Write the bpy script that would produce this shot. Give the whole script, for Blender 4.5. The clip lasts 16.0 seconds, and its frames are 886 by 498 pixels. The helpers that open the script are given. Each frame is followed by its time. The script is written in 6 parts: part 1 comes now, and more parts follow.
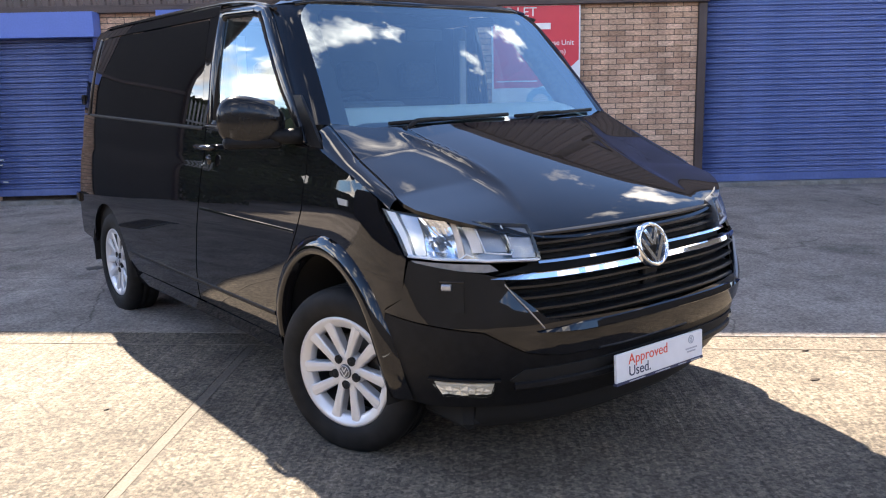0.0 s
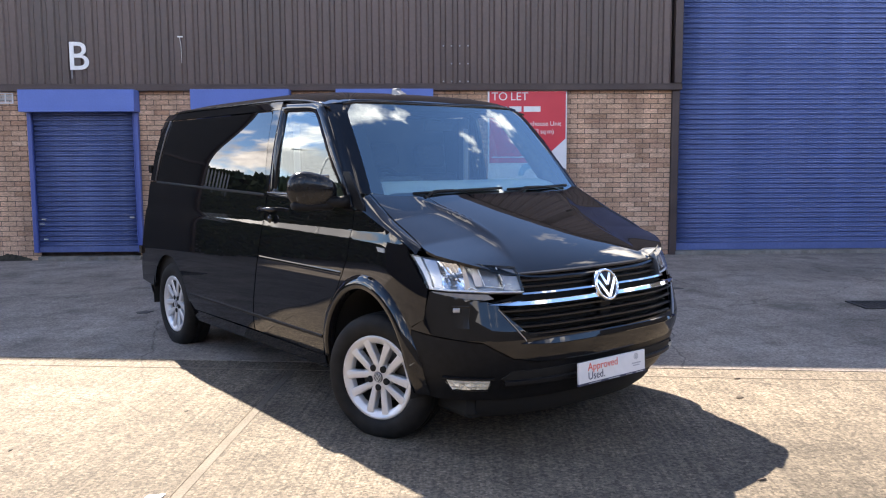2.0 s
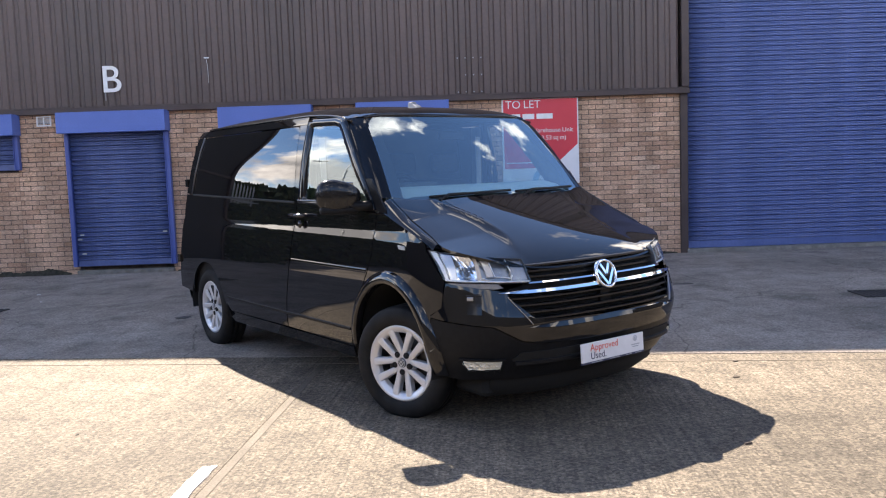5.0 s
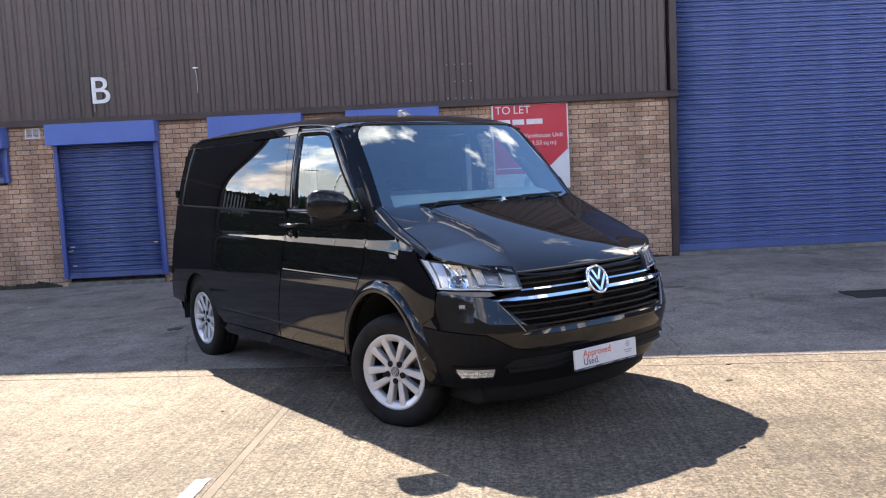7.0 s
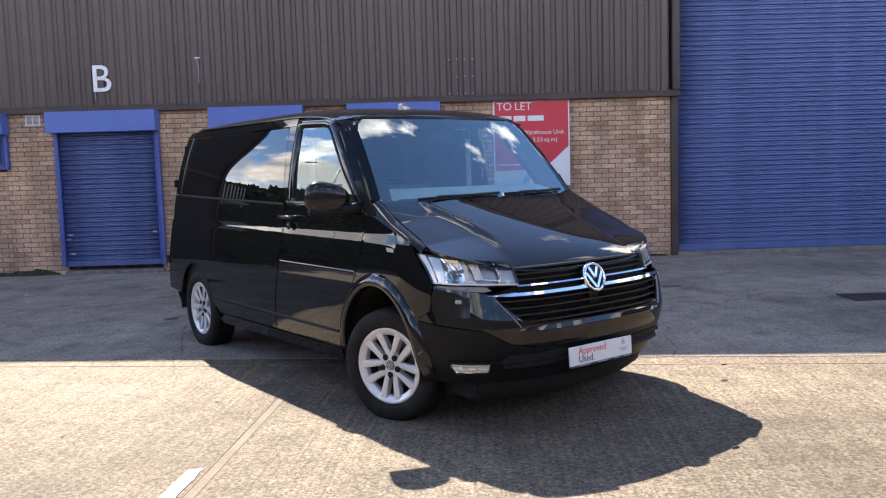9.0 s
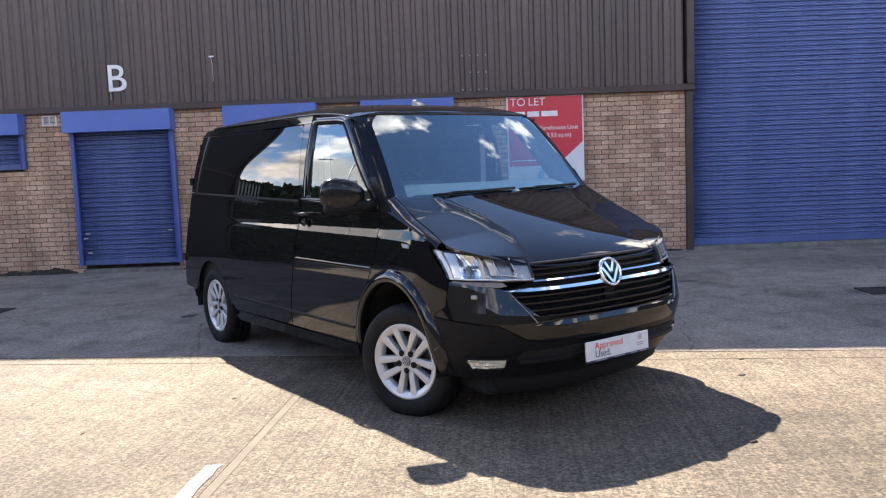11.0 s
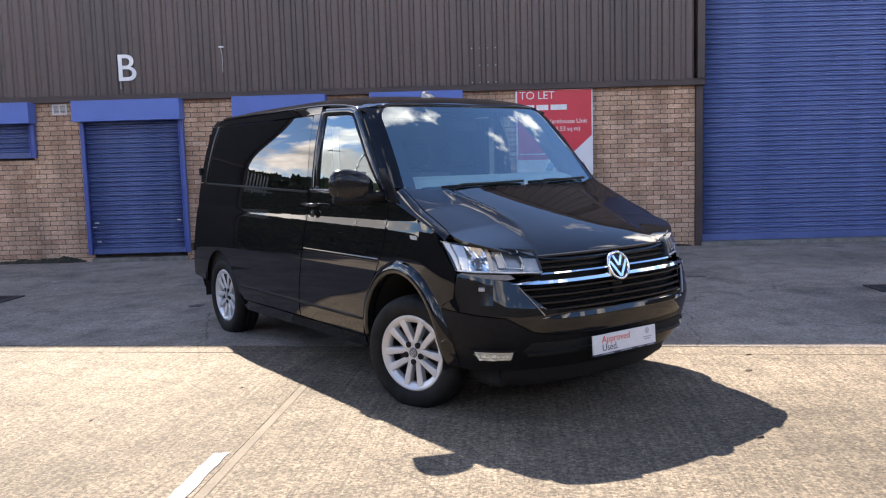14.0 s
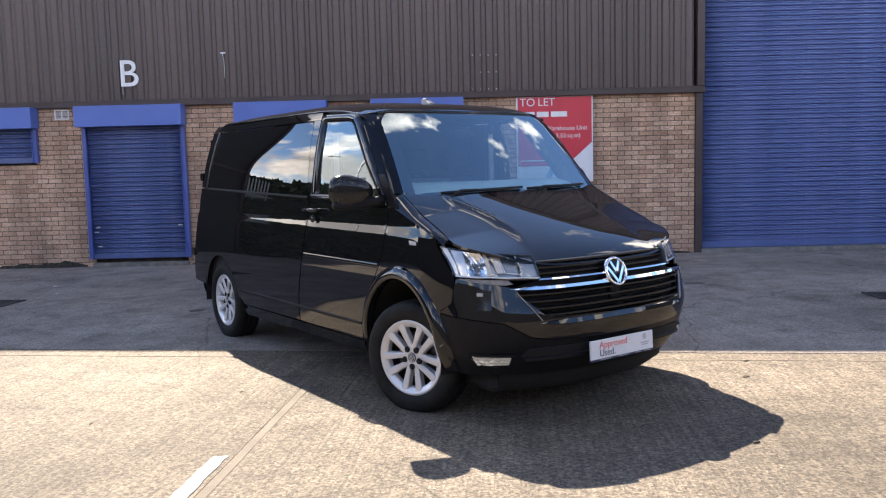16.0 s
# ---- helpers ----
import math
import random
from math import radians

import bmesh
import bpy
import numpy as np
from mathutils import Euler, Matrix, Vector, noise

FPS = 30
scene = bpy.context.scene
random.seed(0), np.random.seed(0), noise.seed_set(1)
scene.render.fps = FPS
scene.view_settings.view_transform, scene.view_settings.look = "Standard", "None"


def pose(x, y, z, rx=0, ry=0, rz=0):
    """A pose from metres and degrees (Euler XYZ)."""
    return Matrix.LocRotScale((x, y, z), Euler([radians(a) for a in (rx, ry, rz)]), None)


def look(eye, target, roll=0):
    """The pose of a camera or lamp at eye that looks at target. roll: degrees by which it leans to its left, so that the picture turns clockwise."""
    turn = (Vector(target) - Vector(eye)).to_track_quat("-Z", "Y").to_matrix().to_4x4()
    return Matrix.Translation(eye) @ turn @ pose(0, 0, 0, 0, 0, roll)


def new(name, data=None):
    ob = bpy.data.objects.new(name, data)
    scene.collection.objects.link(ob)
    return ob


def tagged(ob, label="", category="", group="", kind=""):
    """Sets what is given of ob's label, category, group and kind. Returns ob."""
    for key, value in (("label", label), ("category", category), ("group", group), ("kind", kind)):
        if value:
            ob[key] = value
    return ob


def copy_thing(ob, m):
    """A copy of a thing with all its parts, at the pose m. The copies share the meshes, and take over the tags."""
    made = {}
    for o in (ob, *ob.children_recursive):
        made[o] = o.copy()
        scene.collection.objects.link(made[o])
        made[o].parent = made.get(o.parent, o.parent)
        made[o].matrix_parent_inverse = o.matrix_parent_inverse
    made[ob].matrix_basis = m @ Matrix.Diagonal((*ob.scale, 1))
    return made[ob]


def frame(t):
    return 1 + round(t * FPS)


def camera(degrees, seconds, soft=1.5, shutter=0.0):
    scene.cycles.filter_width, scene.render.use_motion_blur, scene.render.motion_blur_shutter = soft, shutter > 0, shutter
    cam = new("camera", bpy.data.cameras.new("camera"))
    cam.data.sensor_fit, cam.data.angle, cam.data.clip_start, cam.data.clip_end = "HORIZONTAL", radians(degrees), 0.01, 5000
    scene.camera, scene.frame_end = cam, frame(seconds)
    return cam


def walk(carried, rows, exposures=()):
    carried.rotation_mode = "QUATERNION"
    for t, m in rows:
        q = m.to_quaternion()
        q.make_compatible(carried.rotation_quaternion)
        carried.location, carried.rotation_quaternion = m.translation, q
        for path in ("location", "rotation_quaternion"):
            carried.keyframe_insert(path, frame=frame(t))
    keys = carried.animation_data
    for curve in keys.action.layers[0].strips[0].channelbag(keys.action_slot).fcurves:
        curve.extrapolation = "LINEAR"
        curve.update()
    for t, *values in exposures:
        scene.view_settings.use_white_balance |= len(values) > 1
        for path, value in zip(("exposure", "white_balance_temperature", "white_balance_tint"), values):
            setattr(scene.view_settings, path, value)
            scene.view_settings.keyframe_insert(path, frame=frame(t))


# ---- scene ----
cam = camera(55.9, 16.0, soft=1.15)
PATH = [
    (0, (0.239, 0.386, 1.431), (0.292, 2.35, 1.057), -1.3),
    (0.5, (0.157, 0.056, 1.453), (0.233, 2.029, 1.134), -1.0),
    (1, (0.149, -0.246, 1.474), (0.239, 1.736, 1.217), -0.6),
    (1.5, (0.173, -0.571, 1.489), (0.233, 1.417, 1.275), 0.3),
    (2, (0.112, -0.793, 1.486), (0.185, 1.194, 1.274), -0.3),
    (2.5, (0.048, -0.982, 1.478), (0.156, 1.004, 1.266), -1.0),
    (3, (0.084, -1.178, 1.471), (0.182, 0.811, 1.284), -0.7),
    (3.5, (0.12, -1.295, 1.467), (0.186, 0.696, 1.292), -1.0),
    (4, (0.127, -1.313, 1.466), (0.16, 0.679, 1.286), -1.1),
    (4.5, (0.134, -1.292, 1.464), (0.154, 0.699, 1.273), -1.7),
    (7, (0.146, -1.286, 1.48), (0.185, 0.706, 1.303), -2.8),
    (7.5, (0.164, -1.288, 1.481), (0.212, 0.703, 1.301), -2.9),
    (8, (0.168, -1.277, 1.476), (0.224, 0.714, 1.291), -2.4),
    (8.5, (0.165, -1.281, 1.476), (0.215, 0.71, 1.287), -1.9),
    (9, (0.158, -1.28, 1.474), (0.198, 0.711, 1.286), -1.7),
    (11.5, (0.149, -1.28, 1.466), (0.149, 0.71, 1.271), -2.2),
    (12, (0.153, -1.29, 1.465), (0.148, 0.7, 1.272), -2.1),
    (12.5, (0.145, -1.28, 1.465), (0.138, 0.71, 1.273), -2.1),
    (13, (0.144, -1.277, 1.461), (0.139, 0.713, 1.262), -2.2),
    (13.5, (0.142, -1.282, 1.462), (0.134, 0.707, 1.253), -2.0),
    (14, (0.143, -1.286, 1.461), (0.132, 0.702, 1.251), -1.6),
    (14.5, (0.143, -1.299, 1.464), (0.129, 0.691, 1.257), -1.6),
    (15, (0.152, -1.3, 1.462), (0.131, 0.69, 1.258), -1.9),
    (15.5, (0.153, -1.304, 1.462), (0.133, 0.686, 1.262), -1.8),
    (16, (0.156, -1.319, 1.459), (0.143, 0.671, 1.264), -1.4),
]
walk(cam, [(t, look(eye, target, roll)) for t, eye, target, roll in PATH], exposures=((0.0, 2.45, 7050, 13), (1.0, 2.36, 7050, 13), (3.0, 2.18, 7050, 14), (16.0, 2.07, 7050, 14)))

# ---------------------------------------------------------------- light
SUN_DIR = Vector((-0.406, 0.941, 1.0)).normalized()      # towards the sun, behind the building
sun = new("sun", bpy.data.lights.new("sun", "SUN"))
sun.data.energy, sun.data.angle, sun.data.color = 4.4, radians(0.55), (1.0, 0.93, 0.82)
sun.matrix_world = look((0, 0, 30), tuple(Vector((0, 0, 30)) - SUN_DIR))

world = bpy.data.worlds.new("world")
scene.world = world
world.use_nodes = True
wn, wl = world.node_tree.nodes, world.node_tree.links
bg = wn["Background"]
sky = wn.new("ShaderNodeTexSky")
sky.sky_type = "NISHITA"
sky.sun_disc = False
sky.sun_elevation = math.asin(SUN_DIR.z)
sky.sun_rotation = math.atan2(SUN_DIR.x, SUN_DIR.y)
sky.air_density, sky.dust_density, sky.ozone_density = 0.80, 0.08, 2.2
# fair-weather clouds on a flat layer: small and few overhead, crowding towards the horizon
tcw, sp = wn.new("ShaderNodeTexCoord"), wn.new("ShaderNodeSeparateXYZ")
wl.new(tcw.outputs["Generated"], sp.inputs[0])


def wmath(op, a, b):
    k = wn.new("ShaderNodeMath")
    k.operation = op
    for i, v in enumerate((a, b)):
        if isinstance(v, (int, float)):
            k.inputs[i].default_value = v
        else:
            wl.new(v, k.inputs[i])
    return k.outputs[0]


up_z = wmath("MAXIMUM", wmath("ADD", sp.outputs["Z"], 0.75), 0.30)
layer = wn.new("ShaderNodeCombineXYZ")
wl.new(wmath("DIVIDE", sp.outputs["X"], up_z), layer.inputs["X"])
wl.new(wmath("DIVIDE", sp.outputs["Y"], up_z), layer.inputs["Y"])
layer.inputs["Z"].default_value = 12.3


def cloud_noise(scale, detail, rough):
    t = wn.new("ShaderNodeTexNoise")
    t.inputs["Scale"].default_value, t.inputs["Detail"].default_value = scale, detail
    t.inputs["Roughness"].default_value = rough
    wl.new(layer.outputs[0], t.inputs["Vector"])
    return t.outputs["Fac"]


cr = wn.new("ShaderNodeValToRGB")
cr.color_ramp.elements[0].position, cr.color_ramp.elements[1].position = 0.570, 0.660
crs = wn.new("ShaderNodeValToRGB")
crs.color_ramp.elements[0].position, crs.color_ramp.elements[0].color = 0.43, (4.0, 4.0, 4.1, 1)
crs.color_ramp.elements[1].position, crs.color_ramp.elements[1].color = 0.66, (13.3, 12.8, 12.0, 1)
cm = wn.new("ShaderNodeMixRGB")
low_sky = wmath("POWER", wmath("SUBTRACT", 1.0, wmath("MAXIMUM", sp.outputs["Z"], 0.0)), 3.6)
wl.new(wmath("ADD", cloud_noise(7.0, 10.0, 0.57), wmath("MULTIPLY", low_sky, 0.205)), cr.inputs["Fac"])
wl.new(cloud_noise(8.0, 7.0, 0.52), crs.inputs["Fac"])
wl.new(cr.outputs["Color"], cm.inputs["Fac"])
clear = wn.new("ShaderNodeMixRGB")
clear.blend_type, clear.inputs["Fac"].default_value = "MULTIPLY", 1.0
clear.inputs["Color2"].default_value = (0.43, 0.515, 0.595, 1)
wl.new(sky.outputs["Color"], clear.inputs["Color1"])
deep = wn.new("ShaderNodeMixRGB")                            # the clear blue deepens towards the zenith
deep.blend_type, deep.inputs["Fac"].default_value = "MULTIPLY", 1.0
wl.new(clear.outputs["Color"], deep.inputs["Color1"])
wl.new(wmath("SUBTRACT", 1.34, wmath("MULTIPLY", wmath("POWER", wmath("MAXIMUM", sp.outputs["Z"], 0.0), 1.5), 0.80)), deep.inputs["Color2"])
wl.new(deep.outputs["Color"], cm.inputs["Color1"])
wl.new(crs.outputs["Color"], cm.inputs["Color2"])
wl.new(cm.outputs["Color"], bg.inputs["Color"])
bg.inputs["Strength"].default_value = 0.155


# ---------------------------------------------------------------- materials
def material(name, base, rough=0.5, metal=0.0, second=None, scale=4.0, detail=6.0, low=0.35, high=0.65, bump=0.0,
             bump_scale=60.0, rough_var=0.0, coat=0.0, spec=0.5, stretch=None, fine=0.0, fine_scale=90.0):
    m = bpy.data.materials.new(name)
    m.use_nodes = True
    n, l = m.node_tree.nodes, m.node_tree.links
    b = n["Principled BSDF"]
    b.inputs["Base Color"].default_value = (*base, 1)
    b.inputs["Roughness"].default_value, b.inputs["Metallic"].default_value = rough, metal
    b.inputs["Coat Weight"].default_value, b.inputs["Coat Roughness"].default_value = coat, 0.022
    b.inputs["Coat IOR"].default_value = 1.52
    b.inputs["Specular IOR Level"].default_value = spec
    tc = n.new("ShaderNodeTexCoord")
    vec = tc.outputs["Object"]
    if stretch:
        mp = n.new("ShaderNodeMapping")
        mp.inputs["Scale"].default_value = stretch
        l.new(vec, mp.inputs["Vector"])
        vec = mp.outputs["Vector"]
    if second:
        t = n.new("ShaderNodeTexNoise")
        t.inputs["Scale"].default_value, t.inputs["Detail"].default_value = scale, detail
        l.new(vec, t.inputs["Vector"])
        r = n.new("ShaderNodeValToRGB")
        r.color_ramp.elements[0].position, r.color_ramp.elements[0].color = low, (*base, 1)
        r.color_ramp.elements[1].position, r.color_ramp.elements[1].color = high, (*second, 1)
        l.new(t.outputs["Fac"], r.inputs["Fac"])
        out = r.outputs["Color"]
        if fine:
            t2 = n.new("ShaderNodeTexNoise")
            t2.inputs["Scale"].default_value, t2.inputs["Detail"].default_value = fine_scale, 3.0
            l.new(tc.outputs["Object"], t2.inputs["Vector"])
            mr = n.new("ShaderNodeMapRange")
            mr.inputs["From Min"].default_value, mr.inputs["From Max"].default_value = 0.3, 0.7
            mr.inputs["To Min"].default_value, mr.inputs["To Max"].default_value = 1 - fine, 1 + fine
            l.new(t2.outputs["Fac"], mr.inputs["Value"])
            hs = n.new("ShaderNodeHueSaturation")
            l.new(out, hs.inputs["Color"])
            l.new(mr.outputs["Result"], hs.inputs["Value"])
            out = hs.outputs["Color"]
        l.new(out, b.inputs["Base Color"])
        if rough_var:
            mr = n.new("ShaderNodeMapRange")
            mr.inputs["To Min"].default_value, mr.inputs["To Max"].default_value = rough - rough_var, rough + rough_var
            l.new(t.outputs["Fac"], mr.inputs["Value"])
            l.new(mr.outputs["Result"], b.inputs["Roughness"])
    if bump:
        t3 = n.new("ShaderNodeTexNoise")
        t3.inputs["Scale"].default_value, t3.inputs["Detail"].default_value = bump_scale, 4.0
        l.new(vec, t3.inputs["Vector"])
        bp = n.new("ShaderNodeBump")
        bp.inputs["Strength"].default_value, bp.inputs["Distance"].default_value = 1.0, bump
        l.new(t3.outputs["Fac"], bp.inputs["Height"])
        l.new(bp.outputs["Normal"], b.inputs["Normal"])
    return m


def clear_glass(name, tint, gloss):
    """Thin sheet glass: tinted see-through with a mirror gloss, least head-on, that grows towards grazing."""
    m = bpy.data.materials.new(name)
    m.use_nodes = True
    n, l = m.node_tree.nodes, m.node_tree.links
    n.remove(n["Principled BSDF"])
    tr, gl, lw, mx = n.new("ShaderNodeBsdfTransparent"), n.new("ShaderNodeBsdfGlossy"), n.new("ShaderNodeLayerWeight"), n.new("ShaderNodeMixShader")
    tr.inputs["Color"].default_value = (*tint, 1)
    gl.inputs["Color"].default_value = (0.87, 0.98, 1.0, 1)
    gl.inputs["Roughness"].default_value = 0.0
    lw.inputs["Blend"].default_value = 0.5
    pw, ma = n.new("ShaderNodeMath"), n.new("ShaderNodeMath")
    pw.operation, ma.operation = "POWER", "MULTIPLY_ADD"
    pw.inputs[1].default_value = 5.0
    ma.inputs[1].default_value, ma.inputs[2].default_value = 1.0 - gloss, gloss
    l.new(lw.outputs["Facing"], pw.inputs[0])
    l.new(pw.outputs[0], ma.inputs[0])
    l.new(ma.outputs[0], mx.inputs["Fac"])
    l.new(tr.outputs["BSDF"], mx.inputs[1])
    l.new(gl.outputs["BSDF"], mx.inputs[2])
    l.new(mx.outputs["Shader"], n["Material Output"].inputs["Surface"])
    return m


PAINT = material("black_paint", (0.0065, 0.0065, 0.0075), 0.6, second=(0.008, 0.008, 0.0095), scale=9, coat=0.95, spec=0.0)
PLASTIC = material("textured_black_plastic", (0.0085, 0.0088, 0.0098), 0.40, second=(0.012, 0.0123, 0.0135), scale=30, spec=0.12, bump=0.0004, bump_scale=500)
GLOSSBLACK = material("gloss_black_trim", (0.006, 0.006, 0.007), 0.10, second=(0.008, 0.008, 0.009), scale=12)
GRILLESLAT = material("satin_grille_plastic", (0.010, 0.010, 0.011), 0.30, second=(0.014, 0.014, 0.015), scale=30, spec=0.4)
PILLARTRIM = material("grey_cab_lining", (0.085, 0.092, 0.090), 0.85, second=(0.110, 0.118, 0.115), scale=40, bump=0.0004, bump_scale=300)
RUBBER = material("tyre_rubber", (0.0042, 0.0042, 0.0045), 0.7, second=(0.012, 0.0115, 0.011), scale=14, spec=0.25, bump=0.0006, bump_scale=180)
SEAL = material("rubber_seal", (0.011, 0.011, 0.011), 0.55, spec=0.25)
MIRRORSHELL = material("mirror_shell", (0.009, 0.009, 0.010), 0.16, second=(0.012, 0.012, 0.013), scale=20, spec=0.4)
AERIAL = material("aerial_grey", (0.16, 0.165, 0.175), 0.30, 0.3)
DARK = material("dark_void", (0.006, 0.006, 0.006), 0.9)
ALLOY = material("silver_alloy", (0.58, 0.58, 0.59), 0.34, 0.45, second=(0.66, 0.66, 0.67), scale=6, rough_var=0.06)
# barrel of the same alloy, with the shade behind the spokes put into its colour
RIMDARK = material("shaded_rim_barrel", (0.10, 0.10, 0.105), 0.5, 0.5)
STEEL = material("worn_steel", (0.12, 0.115, 0.11), 0.5, 0.8, second=(0.08, 0.07, 0.065), scale=20)
CHROME = material("chrome", (0.86, 0.87, 0.88), 0.05, 1.0)
REFLECTOR = material("lamp_reflector", (0.80, 0.81, 0.83), 0.12, 0.9)
FOGREFLECTOR = material("fog_reflector", (0.93, 0.88, 0.76), 0.22, 0.35)
LAMPDARK = material("lamp_dark_lining", (0.10, 0.105, 0.115), 0.3, 0.4)
LAMPINNER = material("lamp_inner_lining", (0.22, 0.225, 0.235), 0.25, 0.5, second=(0.30, 0.305, 0.315), scale=25)
LAMPWHITE = material("lamp_white_guide", (0.80, 0.80, 0.81), 0.25)
LAMPPALE = material("lamp_pale_panel", (0.55, 0.545, 0.545), 0.2, 0.55)
LAMPIVORY = material("lamp_ivory_panel", (0.66, 0.58, 0.50), 0.35, 0.2, second=(0.72, 0.66, 0.60), scale=20)
LAMPGREY = material("lamp_bezel_grey", (0.42, 0.43, 0.45), 0.28, 0.6)
LAMPWARM = material("lamp_bronze_divider", (0.56, 0.44, 0.33), 0.25, 0.15, second=(0.68, 0.56, 0.44), scale=20)
LAMPBACK = material("lamp_bright_lining", (0.42, 0.43, 0.45), 0.30, 0.55)
SMOKED = material("smoked_indicator", (0.15, 0.135, 0.125), 0.28, 0.0, second=(0.22, 0.20, 0.18), scale=30)
PLATE = material("white_plate", (0.80, 0.80, 0.82), 0.35, second=(0.76, 0.76, 0.78), scale=20)
REDTEXT = material("red_lettering", (0.75, 0.10, 0.06), 0.5)
BLUETEXT = material("dark_blue_lettering", (0.03, 0.04, 0.09), 0.5)
GREYTEXT = material("grey_mark", (0.42, 0.43, 0.47), 0.5)
TINT = material("privacy_glass", (0.004, 0.004, 0.005), 0.0, spec=0.6)
GLASS = clear_glass("window_glass", (0.62, 0.70, 0.68), 0.16)
SCREEN = clear_glass("windscreen_glass", (0.72, 0.88, 0.88), 0.35)
LENS = clear_glass("lamp_lens", (0.96, 0.97, 0.98), 0.035)
TRIM = material("grey_dash_plastic", (0.055, 0.058, 0.058), 0.6, second=(0.065, 0.068, 0.068), scale=40, bump=0.0003, bump_scale=400)
DASHTOP = material("dash_top_plastic", (0.60, 0.63, 0.60), 0.6, second=(0.66, 0.69, 0.66), scale=20)
CLOTH = material("dark_seat_cloth", (0.045, 0.046, 0.050), 0.9, second=(0.060, 0.061, 0.065), scale=60)
BULK = material("grey_bulkhead", (0.11, 0.115, 0.12), 0.6, second=(0.13, 0.135, 0.14), scale=8)
MIRROR = material("mirror_glass", (0.85, 0.86, 0.87), 0.01, 1.0)

BLUE = material("blue_shutter_paint", (0.082, 0.124, 0.300), 0.34, second=(0.110, 0.158, 0.365), scale=2.2, rough_var=0.08, fine=0.10, fine_scale=35, bump=0.0005, bump_scale=30)
BLUEDOOR = material("dusty_blue_shutter_paint", (0.058, 0.088, 0.220), 0.40, second=(0.085, 0.120, 0.272), scale=2.2, rough_var=0.08, fine=0.12, fine_scale=25, bump=0.0006, bump_scale=30)
BLUEGUIDE = material("blue_guide_paint", (0.057, 0.095, 0.32), 0.42, second=(0.070, 0.112, 0.36), scale=3, rough_var=0.06, fine=0.08)
BLUEHOOD = material("blue_hood_paint", (0.072, 0.137, 0.43), 0.42, second=(0.086, 0.158, 0.48), scale=1.6, rough_var=0.06, fine=0.06, fine_scale=50)
CLAD = material("brown_cladding", (0.058, 0.0375, 0.034), 0.42, second=(0.097, 0.0645, 0.059), scale=0.9, rough_var=0.1, fine=0.12, fine_scale=20, stretch=(1, 1, 0.12))
FLASH = material("brown_flashing", (0.046, 0.029, 0.027), 0.55, second=(0.064, 0.043, 0.039), scale=3, fine=0.1)
JOINTPALE = material("smooth_pale_cement", (0.096, 0.080, 0.061), 0.85, second=(0.136, 0.114, 0.089), scale=4, bump=0.002, bump_scale=90, fine=0.25)
JOINTFILL = material("dusty_joint", (0.13, 0.108, 0.085), 0.95, second=(0.24, 0.20, 0.16), scale=11, bump=0.002, bump_scale=90, fine=0.2)
MORTAR = material("mortar", (0.070, 0.055, 0.048), 0.95, second=(0.14, 0.110, 0.094), scale=7, bump=0.002, bump_scale=120)
SIGNRED = material("sign_red", (0.60, 0.030, 0.055), 0.4, second=(0.64, 0.036, 0.06), scale=3)
SIGNWHITE = material("sign_white", (0.74, 0.75, 0.78), 0.45, second=(0.70, 0.71, 0.74), scale=5)
SIGNBLUE = material("sign_logo_blue", (0.25, 0.45, 0.62), 0.5)
WHITE = material("white_letter_paint", (0.78, 0.79, 0.80), 0.45, second=(0.70, 0.71, 0.71), scale=12)
ROADPAINT = material("worn_white_road_paint", (0.62, 0.61, 0.58), 0.8, second=(0.80, 0.80, 0.78), scale=18, bump=0.001, bump_scale=150, fine=0.15)
STEPDARK = material("worn_dark_step", (0.13, 0.120, 0.108), 0.9, second=(0.21, 0.195, 0.175), scale=9, bump=0.001, fine=0.15)
THRESH = material("pale_concrete_threshold", (0.17, 0.16, 0.145), 0.9, second=(0.26, 0.245, 0.225), scale=9, bump=0.001, fine=0.12)
MOSS = material("damp_moss_dirt", (0.018, 0.018, 0.012), 0.95, second=(0.050, 0.046, 0.032), scale=14, bump=0.006, bump_scale=60, fine=0.25)
STAIN = material("oil_stain", (0.050, 0.046, 0.044), 0.7, second=(0.095, 0.086, 0.080), scale=5, fine=0.2)
LITTER = material("pale_litter", (0.55, 0.54, 0.52), 0.8)
IRON = material("cast_iron", (0.035, 0.034, 0.034), 0.7, 0.3, second=(0.06, 0.055, 0.05), scale=30)
GALV = material("galvanised_steel", (0.38, 0.40, 0.42), 0.5, 0.7, second=(0.46, 0.48, 0.50), scale=10)
LEAF = material("dark_foliage", (0.026, 0.045, 0.018), 0.85, second=(0.055, 0.080, 0.028), scale=1.5)
BARK = material("bark", (0.06, 0.045, 0.035), 0.9, second=(0.10, 0.08, 0.06), scale=6)
# near-black, for added unseen surfaces that keep the van's reflections dark
UNSEENWALL = material("unseen_dark_wall", (0.016, 0.016, 0.017), 0.8, second=(0.026, 0.025, 0.025), scale=0.5, fine=0.1, fine_scale=8)
FARWALL = material("grey_sheet_wall", (0.16, 0.165, 0.175), 0.6, second=(0.20, 0.20, 0.21), scale=0.6)


